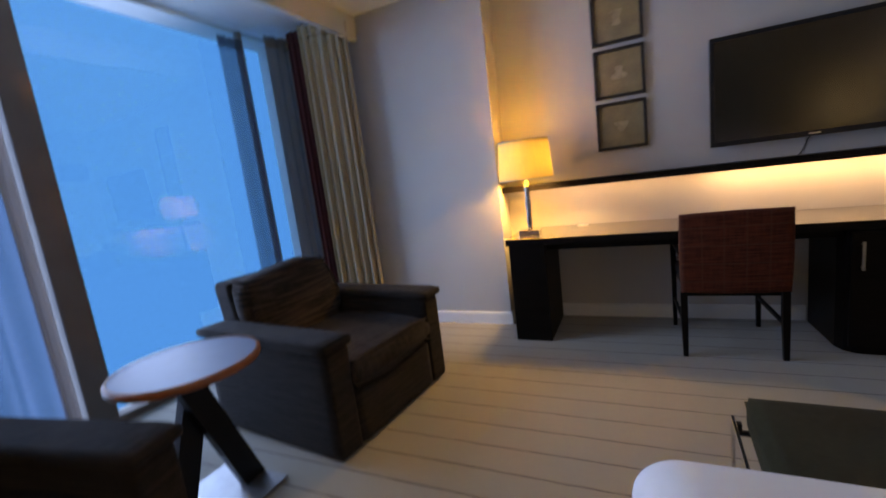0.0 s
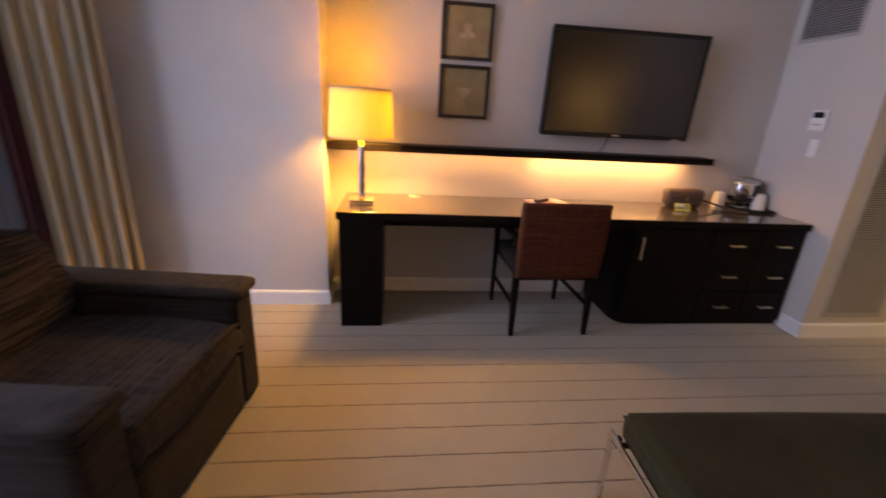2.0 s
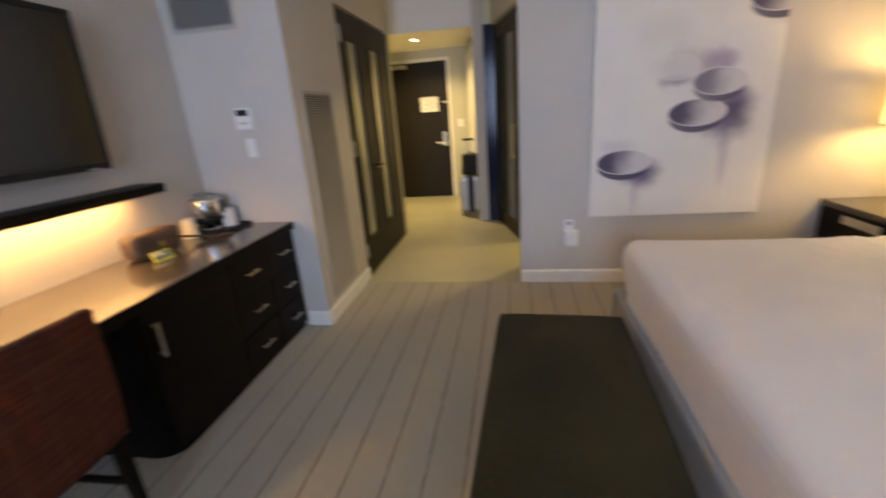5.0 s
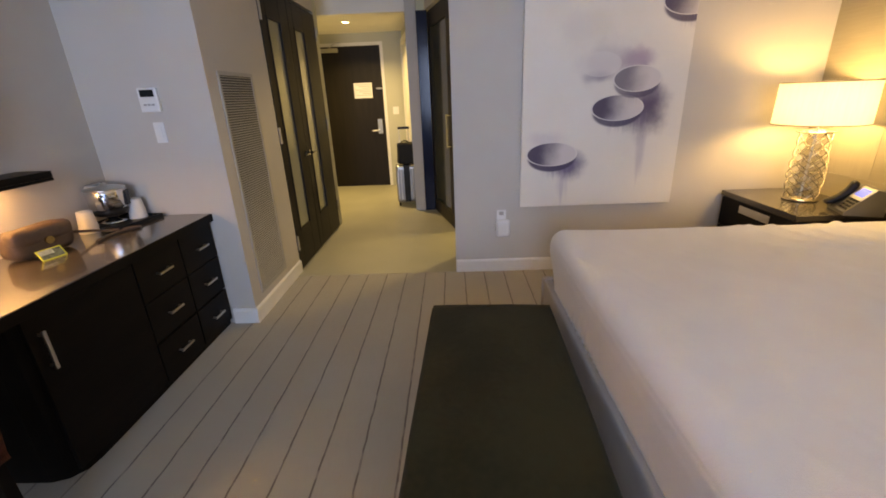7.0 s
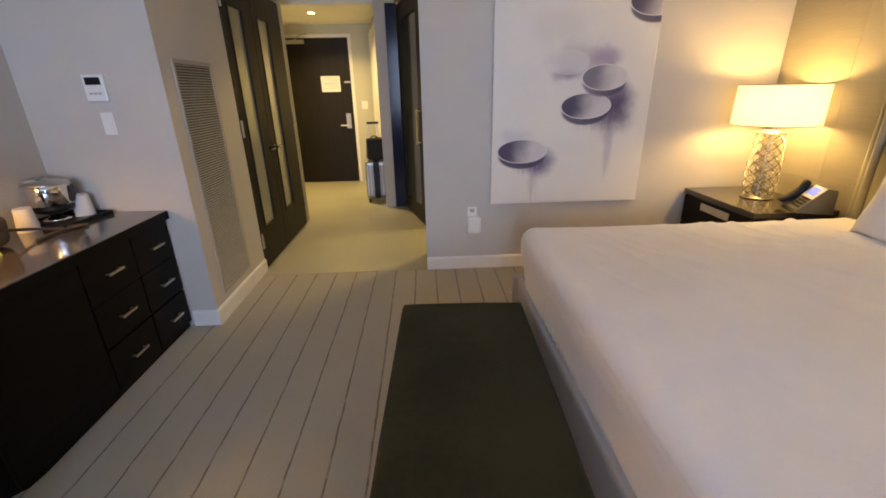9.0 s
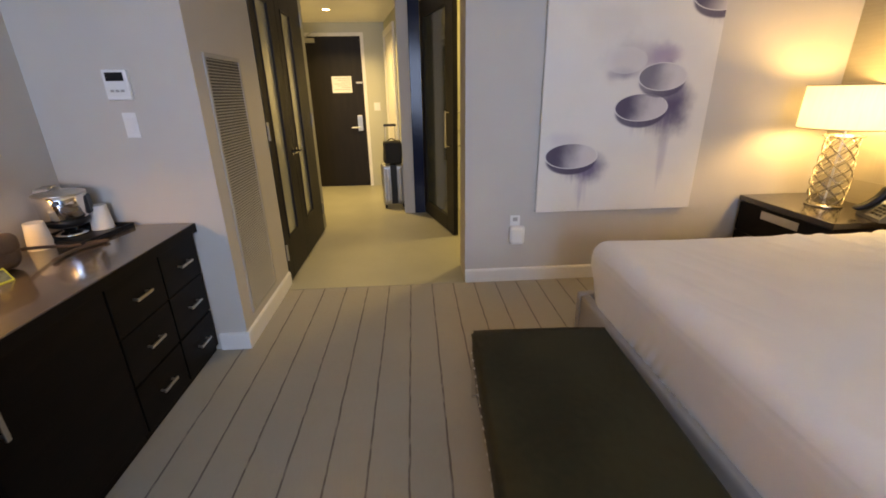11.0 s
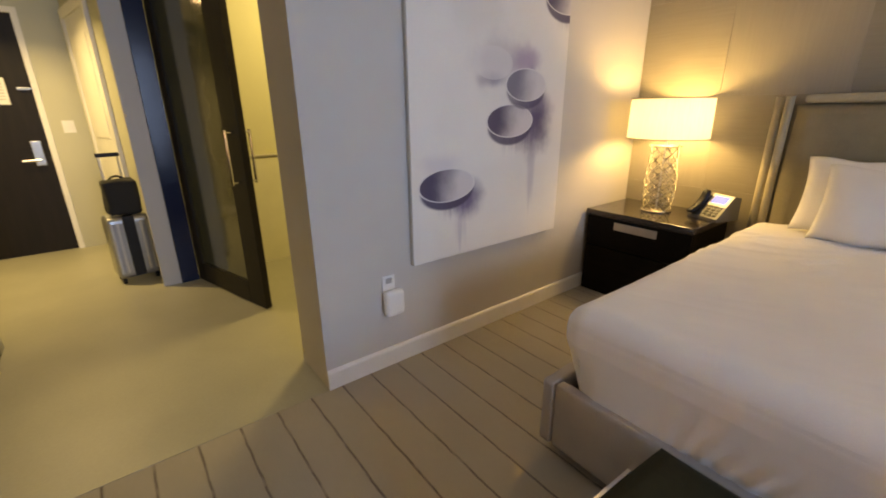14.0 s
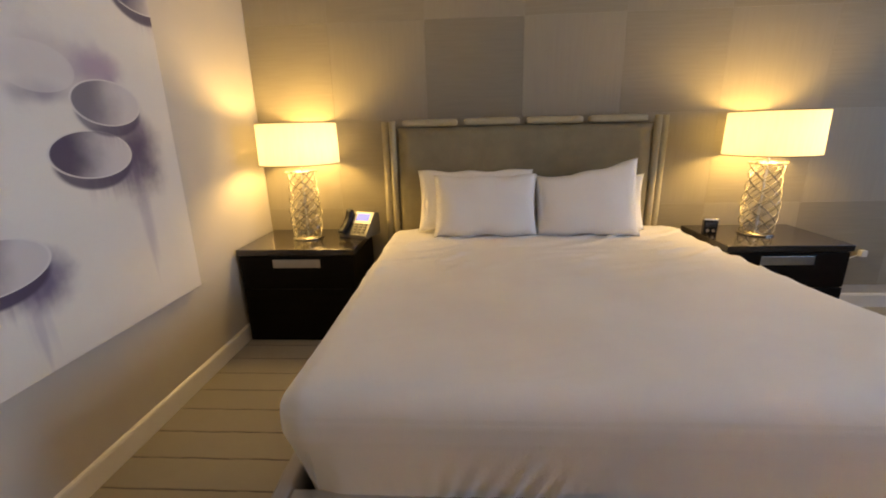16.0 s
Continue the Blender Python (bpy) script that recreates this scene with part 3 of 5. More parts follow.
# ---- desk wall ----
def desk():
    d = thing("desk", pose(0, 0, 0), "long espresso wood desk with a slab leg under the lamp", "desk")
    # Top takes the lit colour; the front edge keeps the plain espresso.
    part("desktop", new_box(-0.635, 2.442, 3.185, 3.762, 0.705, 0.752, 0.003), DESK_TOP_LIT, d)
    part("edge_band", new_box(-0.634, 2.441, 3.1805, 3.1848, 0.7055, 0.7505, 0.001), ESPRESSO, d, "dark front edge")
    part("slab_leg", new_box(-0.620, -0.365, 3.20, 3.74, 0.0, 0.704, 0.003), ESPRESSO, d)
    part("rail", new_box(-0.364, 1.225, 3.26, 3.285, 0.655, 0.704, 0.002), ESPRESSO, d)
    part("grommet", tube(bmesh.new(), -0.16, 3.70, 0.752, 0.757, 0.045, 0.04), STEEL, d, "flat grey cable grommet")
    return d


desk()


def cabinet():
    c = thing("cabinet", pose(0, 0, 0), "espresso wood cabinet with one door and a rounded corner", "cabinet")
    bm = bmesh.new()
    pts = [(1.225, 3.74), (1.225, 3.33), (1.245, 3.27), (1.29, 3.232), (1.35, 3.222), (1.775, 3.222), (1.775, 3.74)]
    lo = [bm.verts.new((x, y, 0.0)) for x, y in pts]
    hi = [bm.verts.new((x, y, 0.703)) for x, y in pts]
    bm.faces.new(lo[::-1]), bm.faces.new(hi)
    for k in range(len(pts)):
        j = (k + 1) % len(pts)
        bm.faces.new((lo[k], lo[j], hi[j], hi[k]))
    bmesh.ops.recalc_face_normals(bm, faces=bm.faces[:])
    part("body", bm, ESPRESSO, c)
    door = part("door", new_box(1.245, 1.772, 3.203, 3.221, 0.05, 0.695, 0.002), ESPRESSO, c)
    bm = new_box(1.280, 1.294, 3.178, 3.186, 0.485, 0.640, 0.002)
    for z in (0.500, 0.625):
        rod(bm, (1.287, 3.184, z), (1.287, 3.204, z), 0.005)
    part("handle", bm, STEEL, door, "brushed steel bar handle")
    return c


cabinet()


def drawer_chest(x0, x1, hx, label):
    c = thing("drawer_chest", pose(0, 0, 0), label, "drawers", "drawer chests under the desk top")
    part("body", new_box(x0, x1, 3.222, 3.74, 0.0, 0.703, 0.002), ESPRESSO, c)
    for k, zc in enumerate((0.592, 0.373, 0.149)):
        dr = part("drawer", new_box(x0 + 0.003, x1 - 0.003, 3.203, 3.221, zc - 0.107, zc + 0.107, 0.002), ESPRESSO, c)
        bm = new_box(hx - 0.052, hx + 0.052, 3.176, 3.184, zc - 0.006, zc + 0.006, 0.002)
        for dx in (-0.04, 0.04):
            rod(bm, (hx + dx, 3.182, zc), (hx + dx, 3.204, zc), 0.0045)
        part("handle", bm, STEEL, dr, "brushed steel bar handle")
    return c


drawer_chest(1.778, 2.118, 1.95, "espresso wood chest of three drawers beside the cabinet")
drawer_chest(2.121, 2.440, 2.29, "espresso wood chest of three drawers against the wall")


def wall_shelf():
    s = thing("wall_shelf", pose(0, 0, 0), "long narrow espresso shelf lit from beneath", "shelf")
    part("board", new_box(-0.743, 1.962, 3.60, 3.768, 1.075, 1.106, 0.003), ESPRESSO, s)
    part("front_lip", new_box(-0.743, 1.962, 3.60, 3.614, 1.060, 1.0748, 0.002), ESPRESSO, s)
    for x0, x1 in ((-0.65, 0.62), (0.68, 1.84)):
        part("light_strip", new_box(x0, x1, 3.682, 3.698, 1.0695, 1.0745), LED, s, "warm glowing light strip")
    return s


wall_shelf()


def television():
    t = thing("television", pose(1.222, 3.657, 1.552, 2.2, 0, 0), "black flat television switched off on the wall", "television")
    part("case", new_box(-0.535, 0.535, 0.008, 0.05, -0.335, 0.335, 0.008), BLACK_PLASTIC, t)
    bm = new_box(-0.538, 0.538, -0.004, 0.008, 0.312, 0.338, 0.003)
    box(bm, -0.538, 0.538, -0.004, 0.008, -0.338, -0.305, 0.003)
    box(bm, -0.538, -0.514, -0.004, 0.008, -0.305, 0.312, 0.003)
    box(bm, 0.514, 0.538, -0.004, 0.008, -0.305, 0.312, 0.003)
    part("bezel", bm, BLACK_PLASTIC, t)
    part("screen", new_box(-0.514, 0.514, 0.002, 0.0078, -0.305, 0.312), SCREEN, t, "dark glossy screen")
    part("badge", new_box(-0.028, 0.028, -0.0055, -0.0042, -0.326, -0.317), STEEL, t, "small pale badge")
    part("lamp_dot", new_box(0.42, 0.475, -0.0055, -0.0042, -0.334, -0.329), WHITE_PLASTIC, t)
    part("wall_mount", new_box(-0.2, 0.2, 0.05, 0.107, -0.15, 0.15), BLACK, t)
    bm = bmesh.new()
    prev = (0.02, 0.06, -0.335)
    for k in range(1, 7):
        u = k / 6
        cur = (0.02 - 0.07 * u, 0.095, -0.335 - 0.11 * u + 0.015 * math.sin(u * 6))
        rod(bm, prev, cur, 0.003, 6)
        prev = cur
    part("cable", bm, BLACK_PLASTIC, t)
    return t


television()


def framed_print(zc, kind, label):
    f = thing("framed_picture", pose(0.150, 3.77, zc), label, "picture", "three framed prints")
    w, h, b = 0.168, 0.168, 0.022
    bm = new_box(-w, w, -0.03, -0.002, h - b, h, 0.003)
    box(bm, -w, w, -0.03, -0.002, -h, -h + b, 0.003)
    box(bm, -w, -w + b, -0.03, -0.002, -h + b, h - b, 0.003)
    box(bm, w - b, w, -0.03, -0.002, -h + b, h - b, 0.003)
    part("frame", bm, PICTURE_FRAME, f)
    part("print", new_box(-w + b, w - b, -0.014, -0.004, -h + b, h - b), SEPIA_MAT, f, "sepia print")
    bm = bmesh.new()
    if kind == 0:
        lathe(bm, [(0.0001, -0.05), (0.03, -0.045), (0.022, 0.0), (0.04, 0.05), (0.0001, 0.055)], 20)
    elif kind == 1:
        lathe(bm, [(0.0001, -0.045), (0.05, -0.035), (0.055, -0.015), (0.02, 0.005), (0.028, 0.04), (0.0001, 0.05)], 20)
    else:
        lathe(bm, [(0.0001, -0.045), (0.012, -0.04), (0.05, 0.02), (0.045, 0.028), (0.0001, 0.02)], 20)
    for v in bm.verts:
        v.co.y = -0.0148 + v.co.y * 0.008
    part("motif", bm, SEPIA_PALE, f, "pale vessel motif")
    return f


framed_print(2.190, 0, "dark framed sepia print of a vase, top of three")
framed_print(1.823, 1, "dark framed sepia print of a pot, middle of three")
framed_print(1.457, 2, "dark framed sepia print of a bowl, lowest of three")


def desk_lamp():
    l = thing("table_lamp", pose(-0.502, 3.417, 0.752), "desk lamp with chrome stem and glowing amber shade", "lamp")
    part("base", new_box(-0.075, 0.075, -0.06, 0.06, 0, 0.036, 0.004), CHROME, l, "square chrome base")
    bm = bmesh.new()
    lathe(bm, [(0.0001, 0.036), (0.018, 0.036), (0.016, 0.06), (0.021, 0.10), (0.017, 0.16), (0.022, 0.22), (0.017, 0.28), (0.021, 0.34), (0.012, 0.40), (0.0001, 0.40)], 20)
    part("stem", bm, DARK_CHROME, l, "rippled dark chrome stem", soft=True)
    bm = rod(bmesh.new(), (0, 0, 0.40), (0, 0, 0.655), 0.005)
    for a in range(3):
        rod(bm, (0, 0, 0.655), (0.172 * math.cos(a * 2.094), 0.172 * math.sin(a * 2.094), 0.668), 0.0025, 6)
    part("harp", bm, CHROME, l)
    bm = bmesh.new()
    lathe(bm, [(0.195, 0.405), (0.178, 0.678)], 56)
    sh = part("shade", bm, SHADE_DESK, l, "glowing amber cloth shade", soft=True)
    # Unseen disc, added to dim the bulb's light on the wall above.
    part("added_top_disc", lathe(bmesh.new(), [(0.0001, 0.664), (0.178, 0.664)], 40), SHADE_TOP, l, "added amber disc that dims the light above the shade")
    for r, z in ((0.196, 0.405), (0.179, 0.675)):
        part("shade_rim", lathe(bmesh.new(), [(r, z), (r + 0.0012, z + 0.002), (r, z + 0.006)], 56), CREAM_DRAPE, l)
    bm = bmesh.new()
    bmesh.ops.create_uvsphere(bm, u_segments=16, v_segments=10, radius=0.022)
    bmesh.ops.translate(bm, vec=(0, 0, 0.44), verts=bm.verts[:])
    part("socket", bm, STEEL, l)
    return l


desk_lamp()


def desk_chair():
    c = thing("desk_chair", pose(0.69, 3.36, 0, 0, 0, 1.5), "dark-framed desk chair with a rust plaid back", "chair")
    for sx in (-1, 1):
        bm = bmesh.new()
        pr = [(-0.275, 0.0), (-0.262, 0.25), (-0.262, 0.45), (-0.292, 0.85)]
        for (y0, z0), (y1, z1) in zip(pr, pr[1:]):
            t0, t1 = (0.013, 0.018) if z0 == 0 else (0.018, 0.017)
            q = [[bm.verts.new((sx * 0.245 + dx * t, y + dy * t, z)) for dx, dy in ((-1, -1), (1, -1), (1, 1), (-1, 1))] for y, z, t in ((y0, z0, t0), (y1, z1, t1))]
            for k in range(4):
                bm.faces.new((q[0][k], q[0][(k + 1) % 4], q[1][(k + 1) % 4], q[1][k]))
            bm.faces.new(q[0][::-1]), bm.faces.new(q[1])
        part("back_leg", bm, ESPRESSO, c)
        bm = bmesh.new()
        q = [[bm.verts.new((sx * 0.245 + dx * t, 0.252 + dy * t, z)) for dx, dy in ((-1, -1), (1, -1), (1, 1), (-1, 1))] for z, t in ((0, 0.012), (0.62, 0.017))]
        for k in range(4):
            bm.faces.new((q[0][k], q[0][(k + 1) % 4], q[1][(k + 1) % 4], q[1][k]))
        bm.faces.new(q[0][::-1]), bm.faces.new(q[1])
        part("front_leg", bm, ESPRESSO, c)
        part("armrest", new_box(sx * 0.245 - 0.024, sx * 0.245 + 0.024, -0.252, 0.285, 0.618, 0.642, 0.008), ESPRESSO, c)
        part("arm_bolt", rod(bmesh.new(), (sx * 0.245 - 0.03, -0.235, 0.60), (sx * 0.245 + 0.03, -0.235, 0.60), 0.009), CHROME, c, "bright metal arm bolt")
        part("stretcher", new_box(sx * 0.245 - 0.009, sx * 0.245 + 0.009, -0.25, 0.24, 0.19, 0.215, 0.003), ESPRESSO, c)
    part("seat", soft_box(-0.235, 0.235, -0.25, 0.27, 0.40, 0.475, 0.025, 12, 0.002, puff=0.012), CHAIR_CLOTH, c, soft=True)
    part("seat_frame", new_box(-0.23, 0.23, -0.245, 0.245, 0.365, 0.402, 0.004), ESPRESSO, c)
    bm = soft_box(-0.262, 0.262, -0.032, 0.024, 0.405, 0.865, 0.016, 14, 0.001, puff=0.006)
    for v in bm.verts:
        v.co.y += -0.282 - (v.co.z - 0.45) * 0.06 + (0.25 - v.co.x ** 2 * 4) * 0.03 * -1
    part("backrest", bm, RUST_CLOTH, c, "rust plaid cloth back", soft=True)
    return c


desk_chair()


# ---- pier with thermostat and vents ----
LOUVRE_BACK = mat("dark_grey_backing", (0.09, 0.085, 0.08), 0.7)


def louvre_vent(name, m, w, h, pitch, label):
    """A framed grille in its own x-z plane, facing -y."""
    v = thing(name, m, label, "vent")
    b = 0.022
    bm = new_box(-w / 2, w / 2, -0.008, 0.0, h - b, h, 0.002)
    box(bm, -w / 2, w / 2, -0.008, 0.0, 0, b, 0.002)
    box(bm, -w / 2, -w / 2 + b, -0.008, 0.0, b, h - b, 0.002)
    box(bm, w / 2 - b, w / 2, -0.008, 0.0, b, h - b, 0.002)
    part("frame", bm, GREY_LOUVRE, v)
    part("backing", new_box(-w / 2 + b, w / 2 - b, -0.0015, 0.0, b, h - b), LOUVRE_BACK, v)
    me = None
    n = int((h - 2 * b) / pitch)
    for k in range(n):
        if me is None:
            s = part("slat", new_box(-w / 2 + b, w / 2 - b, -0.0045, 0.0045, -0.0008, 0.0008, m=Matrix.Rotation(radians(38), 4, "X")), GREY_LOUVRE, v)
            me = s.data
        else:
            s = new("slat", me)
            s.parent = v
        s.location = (0, -0.005, b + (k + 0.5) * (h - 2 * b) / n)
    return v


louvre_vent("return_vent", pose(2.787, 3.04, 0.155), 0.445, 1.39, 0.0145, "tall grey louvred return-air vent in the wall")
louvre_vent("supply_grille", pose(2.45, 3.507, 1.895, 0, 0, -90), 0.42, 0.29, 0.0145, "grey louvred air grille high on the wall")


def thermostat():
    t = thing("thermostat", pose(2.45, 3.373, 1.402, 0, 0, -90), "white wall thermostat with a dark display", "thermostat")
    part("case", new_box(-0.053, 0.053, -0.024, 0.0, -0.064, 0.064, 0.006), WHITE_PLASTIC, t)
    part("display", new_box(-0.038, 0.038, -0.0255, -0.0235, 0.016, 0.052, 0.001), BLACK_PLASTIC, t)
    for k in range(3):
        part("button", new_box(-0.03 + k * 0.022, -0.014 + k * 0.022, -0.0265, -0.0238, -0.03, -0.02, 0.001), GREY_LOUVRE, t)
    return t


thermostat()


def wall_switch(m, label, w=0.06, h=0.112):
    s = thing("light_switch", m, label, "switch", "light switches")
    part("plate", new_box(-w / 2, w / 2, -0.006, 0.0, -h / 2, h / 2, 0.002), WHITE_PLASTIC, s)
    part("rocker", new_box(-0.015, 0.015, -0.010, -0.006, -0.032, 0.032, 0.002), WHITE_PLASTIC, s)
    return s


wall_switch(pose(2.45, 3.365, 1.228, 0, 0, -90), "white light switch below the thermostat")
wall_switch(pose(6.88, 2.578, 1.168, 0, 0, -90), "white light switch beside the entry door", 0.09)


# ---- closet and hall ----
def closet_door(name, x0, x1, pull, label):
    d = tagged(thing(name, pose(x0, 3.035, 0.0), label, "door", "closet doors"), kind="structure")
    w, h, g0, g1 = x1 - x0, 2.145, 0.115, 0.375
    part("stile", new_box(0, g0, 0, 0.04, 0.012, h, 0.003), DARK_DOOR, d)
    part("stile", new_box(g1, w, 0, 0.04, 0.012, h, 0.003), DARK_DOOR, d)
    part("rail", new_box(g0, g1, 0, 0.04, 0.012, 0.33, 0.003), DARK_DOOR, d)
    part("rail", new_box(g0, g1, 0, 0.04, 1.95, h, 0.003), DARK_DOOR, d)
    part("pane", new_box(g0, g1, 0.012, 0.024, 0.33, 1.95), FROSTED, d, "greyish frosted glass panel")
    bm = new_box(g0 - 0.005, g0 + 0.011, -0.006, 0.011, 0.325, 1.955, 0.002)
    box(bm, g1 - 0.011, g1 + 0.005, -0.006, 0.011, 0.325, 1.955, 0.002)
    box(bm, g0 + 0.011, g1 - 0.011, -0.006, 0.011, 0.325, 0.341, 0.002)
    box(bm, g0 + 0.011, g1 - 0.011, -0.006, 0.011, 1.939, 1.955, 0.002)
    part("glazing_bead", bm, DARK_DOOR, d)
    px = 0.05 if pull < 0 else w - 0.05
    part("rose", rod(bmesh.new(), (px, 0.001, 0.92), (px, -0.007, 0.92), 0.024, 18), DARK_CHROME, d, "round steel rose")
    bm = rod(bmesh.new(), (px, -0.007, 0.92), (px, -0.042, 0.92), 0.008)
    rod(bm, (px + pull * 0.006, -0.042, 0.92), (px - pull * 0.085, -0.042, 0.918), 0.0065)
    part("lever", bm, DARK_CHROME, d, "steel lever")
    hx = w if pull < 0 else 0.0
    for z in (0.25, 1.12, 1.97):
        part("hinge", rod(bmesh.new(), (hx, -0.007, z - 0.06), (hx, -0.007, z + 0.06), 0.009), STEEL, d, "steel hinge")
    return d


closet_door("door_1", 3.305, 3.868, 1, "dark wood closet door with a frosted glass panel")
closet_door("door_2", 3.873, 4.612, -1, "dark wood closet door with a frosted glass panel")


def entry_door():
    d = tagged(thing("door_3", pose(6.88, 3.213, 0), "dark wood entry door with a white notice", "door"), kind="structure")
    part("leaf", new_box(0.015, 0.06, -0.457, 0.457, 0.005, 2.10, 0.003), DARK_DOOR, d)
    bm = new_box(-0.012, 0.05, -0.503, -0.457, 0, 2.145, 0.003)
    box(bm, -0.012, 0.05, 0.457, 0.503, 0, 2.145, 0.003)
    box(bm, -0.012, 0.05, -0.457, 0.457, 2.10, 2.145, 0.003)
    part("door_frame", bm, WHITE_TRIM, d, "pale painted door frame")
    part("lock_plate", new_box(0.004, 0.016, -0.405, -0.335, 0.83, 1.05, 0.003), STEEL, d, "steel lock plate")
    bm = rod(bmesh.new(), (0.006, -0.37, 0.88), (-0.045, -0.37, 0.88), 0.011)
    rod(bm, (-0.045, -0.375, 0.88), (-0.045, -0.25, 0.88), 0.010)
    part("lever", bm, STEEL, d, "steel lever handle")
    bm = new_box(-0.01, 0.016, -0.44, -0.36, 1.485, 1.51, 0.003)
    rod(bm, (-0.02, -0.47, 1.498), (-0.02, -0.36, 1.498), 0.006)
    part("swing_bar_latch", bm, STEEL, d)
    part("notice", new_box(0.0115, 0.0148, -0.29, -0.01, 1.365, 1.585), WHITE_PLASTIC, d, "white printed notice")
    for k in range(7):
        part("notice_line", new_box(0.0105, 0.0117, -0.27, -0.04 - 0.05 * (k % 3), 1.555 - k * 0.025, 1.562 - k * 0.025), GREY_LOUVRE, d)
    bm = new_box(-0.04, 0.014, 0.17, 0.42, 2.02, 2.075, 0.004)
    rod(bm, (-0.02, 0.3, 2.075), (-0.10, 0.18, 2.14), 0.008)
    rod(bm, (-0.10, 0.18, 2.14), (-0.015, 0.12, 2.15), 0.008)
    part("door_closer", bm, STEEL, d, "metal door closer")
    return d


entry_door()


def side_door():
    """White door with its frame on the slanting hall wall."""
    ang = math.degrees(math.atan2(2.42 - 2.14, 6.88 - 5.36))
    d = tagged(thing("door_4", pose(5.36, 2.14, 0, 0, 0, ang), "white painted door in a white frame", "door"), kind="structure")
    part("leaf", new_box(0.62, 1.38, 0.003, 0.018, 0.01, 2.06, 0.003), WHITE_TRIM, d)
    for x0, x1 in ((0.54, 0.62), (1.38, 1.46)):
        part("door_frame", new_box(x0, x1, 0.002, 0.032, 0, 2.14, 0.003), WHITE_TRIM, d)
    part("door_frame", new_box(0.62, 1.38, 0.002, 0.032, 2.06, 2.14, 0.003), WHITE_TRIM, d)
    for z0, z1 in ((0.2, 0.92), (1.08, 1.9)):
        part("panel", new_box(0.72, 1.28, 0.018, 0.026, z0, z1, 0.004), WHITE_TRIM, d)
    return d


side_door()


def bath_door():
    """Dark sliding door with a glass panel, pushed aside along the slanting doorway."""
    ang = math.degrees(math.atan2(1.955 - 1.70, 5.19 - 4.269))
    d = tagged(thing("door_5", pose(4.269, 1.70, 0, 0, 0, ang), "dark wood bathroom door with glass panel, slid open", "door"), kind="structure")
    w, h = 0.955, 2.22
    part("stile", new_box(0, 0.19, -0.045, 0, 0.012, h, 0.003), DARK_DOOR, d)
    part("stile", new_box(w - 0.10, w, -0.045, 0, 0.012, h, 0.003), DARK_DOOR, d)
    part("rail", new_box(0.19, w - 0.10, -0.045, 0, 0.012, 0.16, 0.003), DARK_DOOR, d)
    part("rail", new_box(0.19, w - 0.10, -0.045, 0, 2.06, h, 0.003), DARK_DOOR, d)
    part("pane", new_box(0.19, w - 0.10, -0.028, -0.018, 0.16, 2.06), OLIVE_GLASS, d, "olive-grey glass panel")
    for y in (0.0, -0.045):
        s = 1 if y == 0 else -1
        bm = rod(bmesh.new(), (0.06, y + s * 0.055, 0.86), (0.06, y + s * 0.055, 1.19), 0.010)
        for z in (0.875, 1.175):
            rod(bm, (0.06, y, z), (0.06, y + s * 0.055, z), 0.009)
        part("pull_handle", bm, CHROME, d, "chrome bar pull handle")
    return d


bath_door()
# The window's blue reflection is put into the dark lacquer's base colour.
tagged(part("door_post", new_box(5.195, 5.28, 1.955, 2.078, 0, 2.24, 0.003), mat("dark_lacquer_blue_reflection", (0.004, 0.010, 0.034), 0.16, vary=0.04, coat=0.0, spec=0.22)), "glossy dark bathroom door post", "door post", kind="structure")
tagged(part("trim_bath_rail", new_box(5.275, 5.298, 0.4, 1.9, 0.925, 0.945, 0.004), STEEL), "slim metal rail on the bathroom wall", "rail", kind="structure")
tagged(part("wall_bath_dado", new_box(5.285, 5.2985, -0.85, 1.95, 0.0, 0.92, 0.002), mat("cream_bath_tile", (0.74, 0.72, 0.56), 0.3, vary=0.05)), "pale glossy lower bathroom wall", "wall", kind="structure")


def downlight(x, y, z):
    d = thing("downlight", pose(x, y, z), "small round recessed ceiling downlight, lit", "downlight", "hall downlights")
    bm = bmesh.new()
    lathe(bm, [(0.062, 0.0), (0.060, -0.006), (0.044, -0.004), (0.042, 0.004)], 28)
    part("trim_ring", bm, WHITE_TRIM, d, soft=True)
    part("lens", tube(bmesh.new(), 0, 0, -0.002, 0.003, 0.042, n=24), BULB, d, "glowing lens")
    return d


downlight(5.93, 3.02, 2.27)
# Unseen fitting, added to go with the hall's fill light.
downlight(4.10, 2.45, CH)


